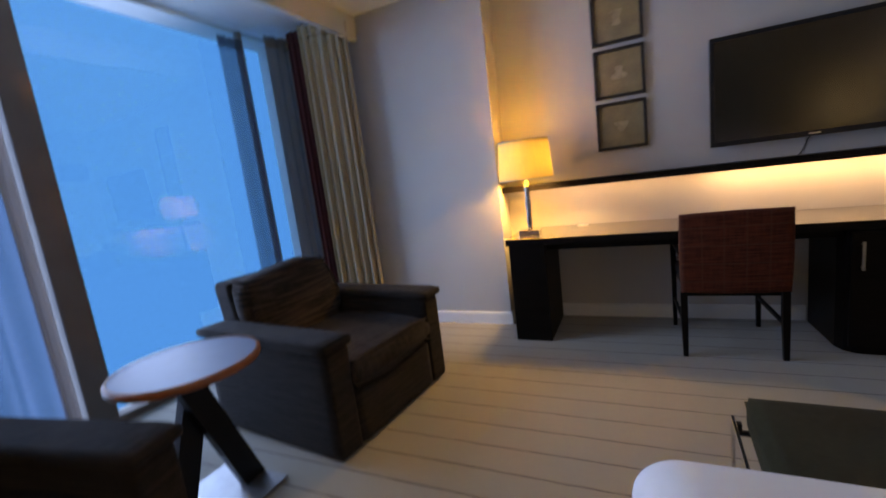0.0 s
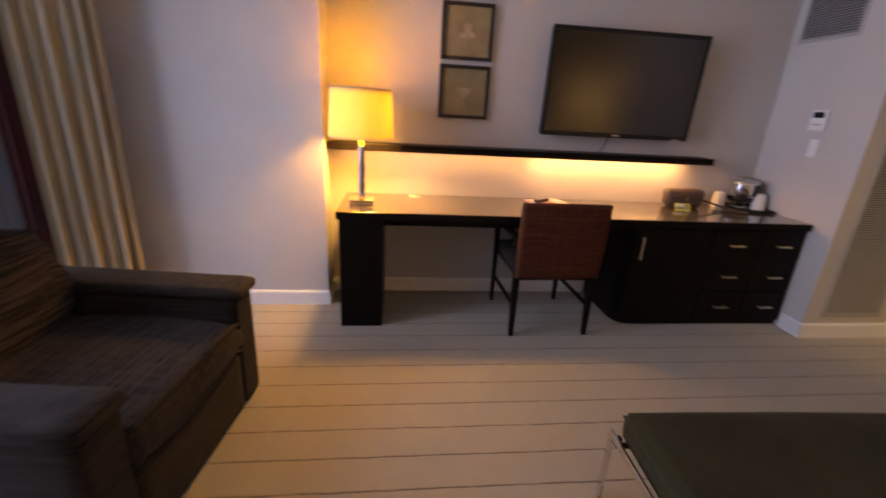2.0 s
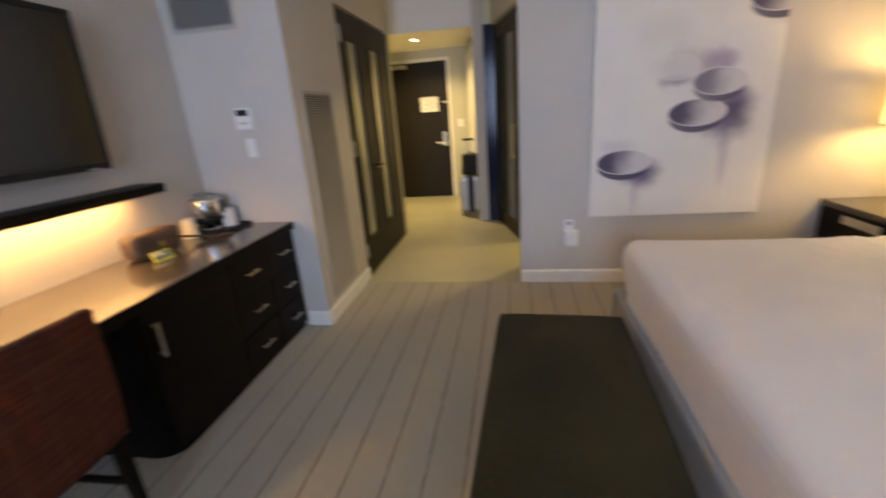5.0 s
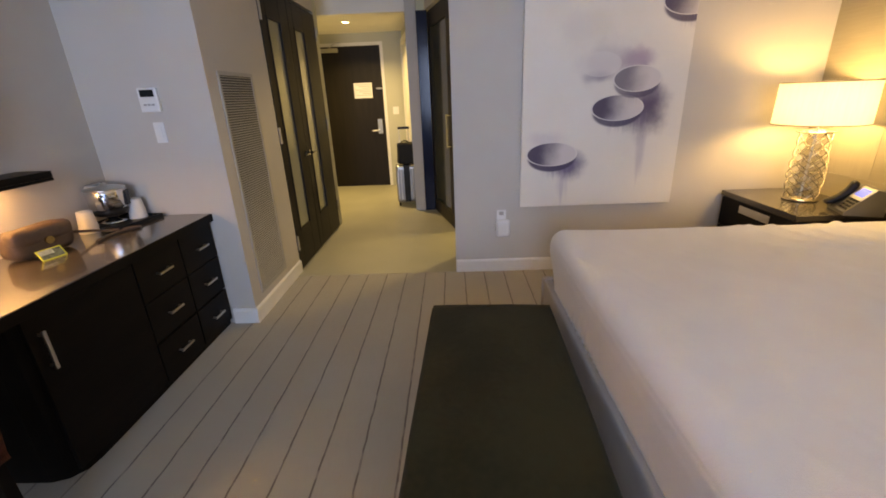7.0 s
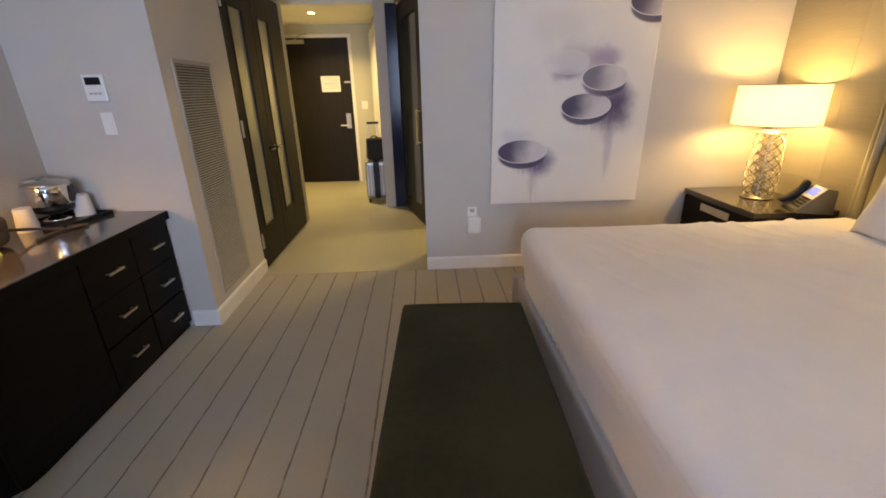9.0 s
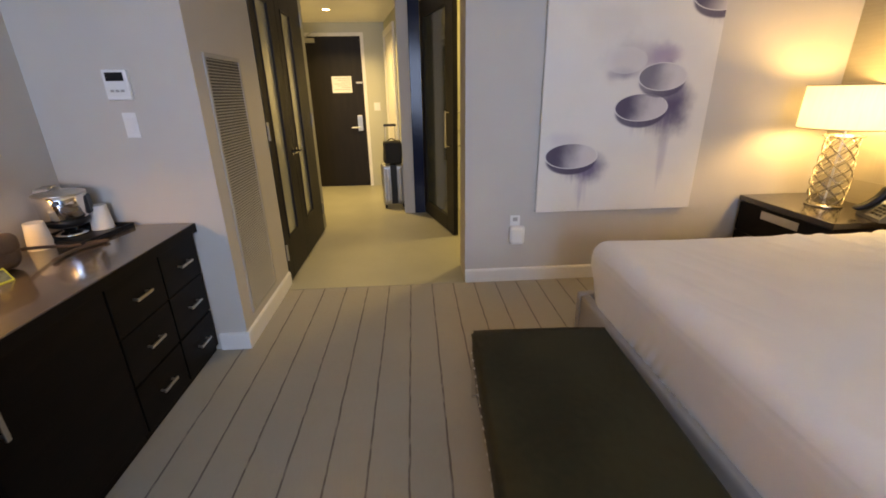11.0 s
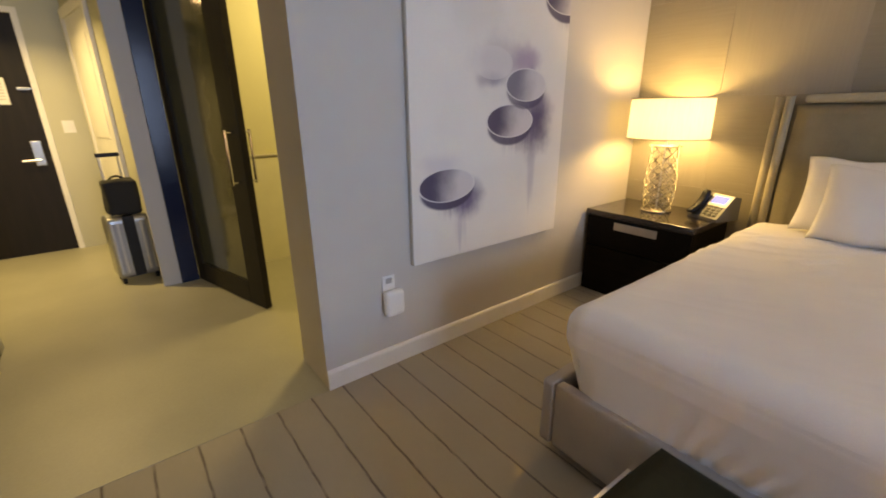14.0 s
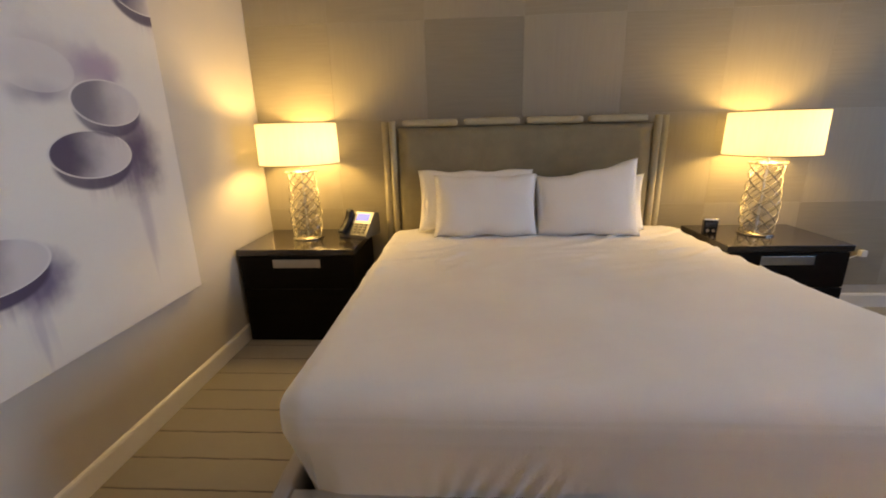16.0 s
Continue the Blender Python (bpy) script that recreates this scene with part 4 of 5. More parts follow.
def suitcase():
    s = thing("suitcase", pose(5.45, 2.32, 0, 0, 0, 8), "silver hard-shell cabin suitcase with raised handle", "suitcase")
    part("shell", soft_box(0, 0.23, -0.14, 0.14, 0.045, 0.535, 0.03, 12), mat("silver_shell", (0.36, 0.36, 0.35), 0.3, 0.7, vary=0.06), s, soft=True)
    part("centre_band", new_box(-0.006, 0.236, -0.038, 0.038, 0.06, 0.541, 0.006), BLACK_PLASTIC, s)
    for y in (-0.115, -0.075, 0.075, 0.115):
        part("rib", new_box(-0.004, 0.004, y - 0.009, y + 0.009, 0.09, 0.49, 0.004), STEEL, s)
    for x in (0.035, 0.195):
        for y in (-0.11, 0.11):
            part("wheel", rod(bmesh.new(), (x, y - 0.012, 0.023), (x, y + 0.012, 0.023), 0.023, 14), BLACK_PLASTIC, s)
    for y in (-0.06, 0.06):
        part("handle_rod", rod(bmesh.new(), (0.21, y, 0.53), (0.21, y, 0.98), 0.007), STEEL, s)
    part("handle_grip", new_box(0.195, 0.225, -0.075, 0.075, 0.97, 1.0, 0.008), BLACK_PLASTIC, s)
    return s


suitcase()
bag = thing("shoulder_bag", pose(5.53, 2.33, 0.545, 0, 0, 8), "small black bag resting on the suitcase", "bag")
bmb = soft_box(-0.07, 0.08, -0.115, 0.105, 0.0, 0.265, 0.03, 12, 0.012, 9)
part("bag_body", bmb, mat("black_cloth", (0.012, 0.012, 0.013), 0.85, vary=0.3, bump=0.2), bag, soft=True)
bmb = bmesh.new()
prev = (0.0, -0.09, 0.22)
for k in range(1, 9):
    a = k / 8
    cur = (0.02 * math.sin(a * 4), -0.09 + 0.18 * a, 0.22 + 0.07 * math.sin(a * math.pi))
    rod(bmb, prev, cur, 0.008, 6)
    prev = cur
part("strap", bmb, BLACK_PLASTIC, bag)


# ---- bed ----
BX = 1.405


def bed():
    b = thing("bed", pose(1.30, 0, 0), "king bed in white linen with a taupe upholstered frame", "bed")
    part("side_rail", soft_box(-1.115, -1.06, -0.34, 1.215, 0.06, 0.338, 0.014, 10), RAIL_CLOTH, b, soft=True)
    part("side_rail", soft_box(0.965, 1.02, -0.72, 1.215, 0.06, 0.338, 0.014, 10), RAIL_CLOTH, b, soft=True)
    part("foot_rail", soft_box(-1.058, 0.963, 1.162, 1.215, 0.06, 0.338, 0.014, 10), RAIL_CLOTH, b, soft=True)
    part("box_spring", new_box(-0.93, 0.93, -0.72, 1.10, 0.10, 0.24, 0.01), BLACK_PLASTIC, b, "black box spring in the gap of the frame")
    for x in (-0.9, 0.9):
        for y in (-0.6, 1.1):
            part("leg", new_box(x - 0.03, x + 0.03, y - 0.03, y + 0.03, 0, 0.09, 0.003), ESPRESSO, b)
    bm = soft_box(-0.985, 0.985, -0.715, 1.20, 0.22, 0.645, 0.085, 150, 0.0)
    for v in bm.verts:
        p = v.co
        low = max(0.0, min(1.0, 1 - (p.z - 0.30) / 0.22))
        if p.y > 1.0:
            # gathered pleats that fan out above the tucked foot edge
            tuck = max(0.0, min(1.0, 1 - (p.z - 0.32) / 0.17))
            lean = p.x + 0.5 * (p.z - 0.3) * math.sin(p.x * 5.2)
            fan = (0.10 + 0.90 * max(0.0, math.sin(p.x * 4.2 + 0.4))) * (0.4 + 0.9 * abs(noise.noise(Vector((p.x * 5, 3, 1)))))
            p.y += tuck * 0.0085 * (math.sin(lean * 138 + 4 * math.sin(lean * 9)) + 0.25 * math.sin(lean * 47 + 2)) * fan - low * (0.018 + 0.05 * max(0.0, abs(p.x) - 0.82) / 0.16)
        if abs(p.x) > 0.9 and low > 0:
            side = 1 if p.x > 0 else -1
            p.x += side * (low * 0.010 * math.sin(p.y * 14 + 1.3 * math.sin(p.y * 5)) - low * 0.040)
        if p.z > 0.58:
            crease = max(0, 1 - 3.2 * abs(noise.noise(Vector((p.x * 1.5 + p.y * 1.2, p.y * 8 - p.x * 2.6, 4)))))
            p.z += 0.014 * noise.noise(Vector((p.x * 1.8, p.y * 1.8, 0))) + 0.014 * crease ** 3 * (1 if p.y < 0.05 else max(0.12, 1 - (p.y - 0.05) * 2.2))
            p.z += 0.012 * (1 - abs(p.x))
        if p.x < -0.4:
            p.x += (-p.x - 0.4) / 0.585 * (0.066 - 0.205 * max(0.0, p.y / 1.15) ** 1.35)
    part("duvet", bm, LINEN, b, "smooth white duvet tucked at the foot", soft=True)
    BX0 = BX - 1.30
    hb = part("headboard", soft_box(BX0 - 0.87, BX0 + 0.87, -0.845, -0.745, 0.1, 1.31, 0.02, 12), HEAD_CLOTH, b, "padded taupe headboard", soft=True)
    n = 4
    for k in range(n):
        x0 = BX0 - 0.80 + k * 0.40 + 0.02
        part("top_roll", soft_box(x0, x0 + 0.36, -0.80, -0.722, 1.312, 1.358, 0.02, 10), HEAD_TRIM, hb, "pale padded roll")
    part("headboard_field", soft_box(BX0 - 0.80, BX0 + 0.80, -0.748, -0.722, 0.35, 1.295, 0.012, 16, 0.002, puff=0.01), HEAD_CLOTH, hb, soft=True)
    for s in (-1, 1):
        for r, xx, yy in ((0.022, 0.845, -0.735), (0.028, 0.895, -0.77)):
            part("side_post", rod(bmesh.new(), (BX0 + s * xx, yy, 0.1), (BX0 + s * xx, yy, 1.35), r, 16), HEAD_TRIM, hb, "slim champagne post", soft=True)
    return b


bed()


def pillow(m, w, h, t, seed, label, corner=0.0):
    """A plump pillow standing on its long edge, in its own x-z plane; corner: how far its top corner at -x is drawn up."""
    bm = bmesh.new()
    n = 22
    grid = {}
    rnd = random.Random(seed)
    ph = rnd.random() * 6
    for side in (1, -1):
        for i in range(n + 1):
            for j in range(n + 1):
                u, v = i / n * 2 - 1, j / n * 2 - 1
                edge = (1 - abs(u) ** 3.2) * (1 - abs(v) ** 3.2)
                if side == -1 and edge == 0:
                    grid[(side, i, j)] = grid[(1, i, j)]
                    continue
                pull = 1 - 0.055 * (1 - u * u) * abs(v) ** 2
                pull2 = 1 - 0.06 * (1 - v * v) * abs(u) ** 2
                x, z = u * w / 2 * pull2, v * h / 2 * pull
                th = t / 2 * max(edge, 0) ** 0.42 * (1.08 - 0.16 * v)
                y = side * th + 0.010 * noise.noise(Vector((x * 7, z * 7, seed + side))) * (edge > 0)
                z += 0.006 * math.sin(x * 24 + ph) * (abs(v) > 0.8)
                z += corner * max(0.0, (1 - u) / 2) ** 1.3 * max(0.0, (v + 1) / 2) ** 1.5
                grid[(side, i, j)] = bm.verts.new((x, y, z + h / 2))
    for side in (1, -1):
        for i in range(n):
            for j in range(n):
                q = [grid[(side, i, j)], grid[(side, i + 1, j)], grid[(side, i + 1, j + 1)], grid[(side, i, j + 1)]]
                bm.faces.new(q if side == -1 else q[::-1])
    ob = part("pillow", bm, LINEN, soft=True)
    ob.matrix_basis = m
    return tagged(ob, label, "pillow", "pillows on the bed")


pillow(pose(1.715, -0.56, 0.652, 14, 0, 0), 0.74, 0.40, 0.15, 1, "white pillow standing against the headboard")
pillow(pose(1.02, -0.56, 0.652, 14, 0, 0), 0.74, 0.355, 0.15, 2, "white pillow standing against the headboard")
pillow(pose(1.655, -0.415, 0.648, 20, 0, 0), 0.64, 0.392, 0.15, 3, "plump white pillow in front of another")
pillow(pose(1.045, -0.415, 0.648, 20, 0, -2), 0.62, 0.36, 0.15, 4, "plump white pillow with one corner raised", 0.12)


def nightstand(x0, x1, label):
    n = thing("nightstand", pose((x0 + x1) / 2, 0, 0), label, "nightstand", "nightstands beside the bed")
    w = (x1 - x0) / 2
    part("top", new_box(-w, w, -0.845, -0.300, 0.575, 0.613, 0.003), ESPRESSO_TOP_LIT, n, "glossy dark top")
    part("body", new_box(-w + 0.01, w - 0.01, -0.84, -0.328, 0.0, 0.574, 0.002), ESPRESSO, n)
    dr = part("drawer", new_box(-w + 0.012, w - 0.012, -0.327, -0.308, 0.36, 0.568, 0.002), ESPRESSO, n)
    part("door_panel", new_box(-w + 0.012, w - 0.012, -0.327, -0.308, 0.004, 0.352, 0.002), ESPRESSO, n)
    part("handle_plate", new_box(-0.148, 0.148, -0.3095, -0.3045, 0.495, 0.548, 0.002), STEEL, dr, "inset brushed metal pull")
    return n


nightstand(2.448, 3.182, "espresso nightstand with metal pull, holding lamp and phone")
nightstand(-0.415, 0.282, "espresso nightstand with metal pull, holding lamp and clock")


RIM = mat("brown_shade_rim", (0.20, 0.15, 0.09), 0.7)


def lattice_lamp(m, label):
    l = thing("table_lamp", m, label, "lamp", "bedside lamps")
    bm = bmesh.new()
    lathe(bm, [(0.0001, 0.0), (0.098, 0.0), (0.100, 0.006), (0.096, 0.014), (0.0001, 0.016)], 36)
    part("base", bm, SILVER, l, soft=True)
    h0, h1 = 0.014, 0.440

    def rad(u):
        return 0.088 + 0.007 * math.sin(u * math.pi * 2 - 0.5) + 0.004 * math.sin(u * math.pi)

    for sgn in (1, -1):
        for k in range(7):
            bm = bmesh.new()
            ringp = None
            steps = 40
            for i in range(steps + 1):
                u = i / steps
                a = k * math.tau / 7 + sgn * u * 5.2
                r = rad(u) + (0.0035 if sgn > 0 else -0.0035)
                c = Vector((r * math.cos(a), r * math.sin(a), h0 + (h1 - h0) * u))
                out = Vector((math.cos(a), math.sin(a), 0))
                up = Vector((-math.sin(a) * sgn, math.cos(a) * sgn, 0.92)).normalized()
                sd = out.cross(up).normalized()
                ring = [bm.verts.new(c + out * (0.0028 * math.cos(q)) + sd * (0.0040 * math.sin(q))) for q in (0, 1.047, 2.094, 3.142, 4.189, 5.236)]
                if ringp:
                    for q in range(6):
                        bm.faces.new((ringp[q], ringp[(q + 1) % 6], ring[(q + 1) % 6], ring[q]))
                ringp = ring
            part("lattice_strand", bm, SILVER, l, soft=True)
    bm = bmesh.new()
    lathe(bm, [(0.100, 0.436), (0.105, 0.440), (0.100, 0.446), (0.094, 0.441), (0.100, 0.436)], 36)
    part("top_ring", bm, SILVER, l, soft=True)
    bm = rod(bmesh.new(), (0, 0, 0.01), (0, 0, 0.50), 0.006)
    rod(bm, (0, 0, 0.50), (0, 0, 0.565), 0.016, 14)
    for a in range(3):
        rod(bm, (0, 0, 0.441), (0.1 * math.cos(a * 2.094), 0.1 * math.sin(a * 2.094), 0.441), 0.003, 6)
    for a in range(3):
        rod(bm, (0, 0, 0.73), (0.242 * math.cos(a * 2.094), 0.242 * math.sin(a * 2.094), 0.735), 0.0022, 6)
    rod(bm, (0.0, 0.045, 0.56), (0.0, 0.045, 0.73), 0.002, 6)
    part("socket", bm, STEEL, l)
    bm = bmesh.new()
    lathe(bm, [(0.247, 0.487), (0.243, 0.740)], 64)
    part("shade", bm, SHADE_BED, l, "glowing cream drum shade", soft=True)
    for r, z in ((0.248, 0.487), (0.2435, 0.735)):
        part("shade_rim", lathe(bmesh.new(), [(r, z), (r + 0.0015, z + 0.002), (r + 0.0005, z + 0.006)], 64), RIM, l)
    return l


lattice_lamp(pose(2.835, -0.605, 0.613), "silver lattice table lamp with a lit cream shade by the phone")
lattice_lamp(pose(-0.05, -0.59, 0.613, 0, 0, 25), "silver lattice table lamp with a lit cream shade by the clock")


def telephone():
    t = thing("telephone", pose(2.50, -0.67, 0.613, 0, 0, -20) @ Matrix.Diagonal((1.06, 1.15, 0.92, 1)), "black desk telephone with a lit blue display", "telephone")
    bm = bmesh.new()
    prof = [(-0.08, 0.0), (0.08, 0.0), (0.08, 0.02), (-0.03, 0.165), (-0.075, 0.155)]
    a = [bm.verts.new((-0.10, -y, z)) for y, z in prof]
    b = [bm.verts.new((0.10, -y, z)) for y, z in prof]
    bm.faces.new(a), bm.faces.new(b[::-1])
    for k in range(5):
        j = (k + 1) % 5
        bm.faces.new((a[k], b[k], b[j], a[j]))
    for v in bm.verts:
        v.co.y = -v.co.y
    bmesh.ops.recalc_face_normals(bm, faces=bm.faces[:])
    part("body", bm, mat("grey_phone_plastic", (0.13, 0.125, 0.11), 0.4, vary=0.08), t)
    tilt = Matrix.Translation((0, -0.03, 0.167)) @ Matrix.Rotation(math.atan2(-0.145, 0.11), 4, "X")
    part("display", new_box(-0.078, 0.014, 0.018, 0.072, 0.0, 0.0045, m=tilt), SCREEN_BLUE, t, "lit blue display")
    part("bezel", new_box(-0.099, 0.032, 0.002, 0.092, -0.003, 0.003, 0.002, 2, tilt), mat("silver_plastic", (0.62, 0.62, 0.58), 0.4, 0.1), t, "pale silver display surround")
    for i in range(3):
        for j in range(4):
            part("key", new_box(-0.08 + i * 0.032, -0.058 + i * 0.032, 0.094 + j * 0.020, 0.107 + j * 0.020, -0.002, 0.004, 0.001, 1, tilt), BLACK_PLASTIC, t)
    bm = soft_box(0.035, 0.085, 0.0, 0.19, 0.0, 0.04, 0.018, 8)
    for v in bm.verts:
        v.co.z += 0.008 + 0.015 * math.cos((v.co.y - 0.095) * 22) * -1
    bmesh.ops.transform(bm, matrix=tilt, verts=bm.verts[:])
    part("handset", bm, BLACK_PLASTIC, t, "black handset", soft=True)
    return t


telephone()
clock = thing("alarm_clock", pose(0.215, -0.62, 0.613, 0, 0, -20) @ Matrix.Scale(0.86, 4), "small black alarm clock with chrome top", "clock")
part("case", new_box(-0.045, 0.045, -0.04, 0.04, 0, 0.098, 0.006), BLACK_PLASTIC, clock)
part("top_cap", new_box(-0.046, 0.046, -0.041, 0.041, 0.0985, 0.116, 0.005), CHROME, clock, "chrome top")
part("face", new_box(-0.034, 0.034, 0.040, 0.0415, 0.052, 0.088), SCREEN, clock)
for dx in (-0.018, 0.018):
    bmk = rod(bmesh.new(), (dx, 0.039, 0.026), (dx, 0.045, 0.026), 0.011, 16)
    part("dial", bmk, STEEL, clock)

cord = thing("power_cord", pose(0, 0, 0), "thin white lamp cord running to the wall", "cable")
bmc = bmesh.new()
prev = (-0.452, -0.79, 0.30)
for k in range(1, 13):
    u = k / 12
    cur = (-0.452 - 0.50 * u, -0.79 - 0.045 * u, 0.30 + 0.10 * u - 0.03 * math.sin(u * math.pi))
    rod(bmc, prev, cur, 0.004, 6)
    prev = cur
part("cable", bmc, WHITE_PLASTIC, cord)
part("plug", new_box(-0.975, -0.935, -0.85, -0.815, 0.38, 0.425, 0.004), WHITE_PLASTIC, cord)

# ---- painting ----
BOWLS = (
    # y centre, z centre, half width, half height, darkness
    (0.995, 0.925, 0.186, 0.086, 0.95),
    (0.550, 1.232, 0.184, 0.088, 0.90),
    (0.432, 1.420, 0.166, 0.086, 0.72),
    (0.138, 1.885, 0.182, 0.088, 0.90),
    (0.690, 1.520, 0.140, 0.080, 0.0),
)


def painting_material():
    m = bpy.data.materials.new("bowl_painting")
    m.use_nodes = True
    nt = m.node_tree
    p = nt.nodes["Principled BSDF"]
    p.inputs["Roughness"].default_value = 0.7
    pos, x, y, z = position(nt)
    cloud = tex_noise(nt, pos, 3.2, 5)
    grain = tex_noise(nt, pos, 160, 2)
    base = mix_rgb(nt, cloud, (0.72, 0.68, 0.62), (0.82, 0.78, 0.72))
    base = mix_rgb(nt, math_node(nt, "MULTIPLY", grain, 0.12), base, (0.45, 0.40, 0.36))
    drip = tex_noise(nt, pos, 13, 3, (1, 3.5, 0.12))
    smear = tex_noise(nt, pos, 6, 5)
    violet = (0.15, 0.105, 0.20)
    dark = (0.07, 0.05, 0.095)
    # soft violet and pink smudges
    for cy, cz, ry, rz, amt, tint in ((0.46, 1.545, 0.17, 0.10, 0.75, (0.34, 0.20, 0.34)), (0.62, 1.53, 0.30, 0.19, 0.55, (0.42, 0.35, 0.37)), (1.03, 1.03, 0.17, 0.08, 0.28, (0.40, 0.32, 0.42)), (0.80, 1.75, 0.25, 0.16, 0.22, (0.46, 0.40, 0.37)),
                                      (0.68, 1.440, 0.16, 0.055, 0.6, (0.17, 0.13, 0.21)), (0.37, 1.24, 0.22, 0.28, 1.0, (0.11, 0.08, 0.14)), (0.355, 0.92, 0.05, 0.26, 0.40, (0.34, 0.28, 0.36)), (0.87, 0.84, 0.17, 0.14, 0.95, (0.15, 0.12, 0.20)), (0.91, 0.70, 0.05, 0.17, 0.40, (0.34, 0.28, 0.38)), (0.05, 1.80, 0.10, 0.10, 0.5, (0.30, 0.24, 0.32))):
        a = math_node(nt, "DIVIDE", math_node(nt, "SUBTRACT", y, cy), ry)
        b = math_node(nt, "DIVIDE", math_node(nt, "SUBTRACT", z, cz), rz)
        r = math_node(nt, "SQRT", math_node(nt, "ADD", math_node(nt, "MULTIPLY", a, a), math_node(nt, "MULTIPLY", b, b)))
        r = math_node(nt, "ADD", r, math_node(nt, "MULTIPLY", math_node(nt, "SUBTRACT", drip if ry < 0.07 else smear, 0.5), 1.4 if ry < 0.07 else 1.0))
        base = mix_rgb(nt, smooth(nt, r, 0.15, 1.0, amt, 0.0), base, tint)
    for cy, cz, ry, rz, amt in BOWLS:
        a = math_node(nt, "DIVIDE", math_node(nt, "SUBTRACT", y, cy), ry)
        b = math_node(nt, "DIVIDE", math_node(nt, "SUBTRACT", z, cz), rz)
        aa = math_node(nt, "MULTIPLY", a, a)
        # cast shade to the lower side, running down in drips
        a2 = math_node(nt, "DIVIDE", math_node(nt, "SUBTRACT", y, cy - 0.42 * ry), ry * 0.95)
        under = math_node(nt, "SUBTRACT", math_node(nt, "MULTIPLY", b, -1), 0.2)
        fall = math_node(nt, "MULTIPLY", smooth(nt, under, 0.1, 0.7), smooth(nt, math_node(nt, "ADD", under, math_node(nt, "MULTIPLY", math_node(nt, "SUBTRACT", drip, 0.5), -2.6)), 0.2, 1.9, 1.0, 0.0))
        side = smooth(nt, math_node(nt, "ABSOLUTE", a2), 0.45, 1.0, 1.0, 0.0)
        base = mix_rgb(nt, math_node(nt, "MULTIPLY", math_node(nt, "MULTIPLY", fall, side), 0.60 * amt), base, violet)
        # outside of the bowl below its rim
        bo = math_node(nt, "DIVIDE", math_node(nt, "SUBTRACT", z, cz - 0.38 * rz), rz * 1.14)
        ro = math_node(nt, "SQRT", math_node(nt, "ADD", math_node(nt, "MULTIPLY", aa, 1.06), math_node(nt, "MULTIPLY", bo, bo)))
        base = mix_rgb(nt, math_node(nt, "MULTIPLY", smooth(nt, ro, 0.88, 1.03, 1.0, 0.0), amt), base, dark)
        # pale rim, then the inside shading from dark to pale
        r = math_node(nt, "SQRT", math_node(nt, "ADD", aa, math_node(nt, "MULTIPLY", b, b)))
        base = mix_rgb(nt, smooth(nt, r, 0.985, 1.015, min(1, 0.5 + amt * 1.2), 0.0), base, (0.70, 0.66, 0.63))
        shade = smooth(nt, math_node(nt, "ADD", a, math_node(nt, "ADD", math_node(nt, "MULTIPLY", b, 0.15), math_node(nt, "MULTIPLY", math_node(nt, "SUBTRACT", smear, 0.5), 0.9))), -0.55, 0.6)
        inner = mix_rgb(nt, shade, (0.62, 0.57, 0.56), (0.082, 0.062, 0.105))
        base = mix_rgb(nt, smooth(nt, r, 0.93, 0.965, min(1, amt * 1.1), 0.0), base, inner)
    nt.links.new(base, p.inputs["Base Color"])
    bp = nt.nodes.new("ShaderNodeBump")
    bp.inputs["Strength"].default_value, bp.inputs["Distance"].default_value = 0.15, 0.003
    nt.links.new(grain, bp.inputs["Height"])
    nt.links.new(bp.outputs[0], p.inputs["Normal"])
    return m


art = thing("painting", pose(0, 0, 0), "large unframed canvas painting of violet-grey bowls", "painting")
part("canvas", new_box(3.164, 3.180, 0.088, 1.218, 0.534, 2.28, 0.004), painting_material(), art)
CANVAS_EDGE = mat("raw_canvas_edge", (0.60, 0.56, 0.50), 0.85, vary=0.08, scale=20, bump=0.1)
for y0, y1, z0, z1 in ((0.090, 0.136, 0.536, 2.278), (1.170, 1.216, 0.536, 2.278), (0.136, 1.170, 0.536, 0.58), (0.136, 1.170, 2.232, 2.278)):
    part("stretcher_bar", new_box(3.1805, 3.198, y0, y1, z0, z1, 0.002), CANVAS_EDGE, art)

outlet = thing("wall_outlet", pose(3.2, 1.355, 0.452, 0, 0, -90), "white wall outlet below the painting", "outlet")
part("plate", new_box(-0.036, 0.036, -0.006, 0, -0.058, 0.058, 0.002), WHITE_PLASTIC, outlet)
for dz in (0.03,):
    part("socket_face", new_box(-0.017, 0.017, -0.0085, -0.006, dz - 0.014, dz + 0.014, 0.002), GREY_LOUVRE, outlet)
fresh = thing("night_light", pose(3.193, 1.344, 0.372, 0, 0, -90), "white plug-in unit in the wall outlet", "plug-in")
part("housing", soft_box(-0.055, 0.055, -0.05, 0.0, -0.072, 0.068, 0.024, 10), WHITE_PLASTIC, fresh, soft=True)


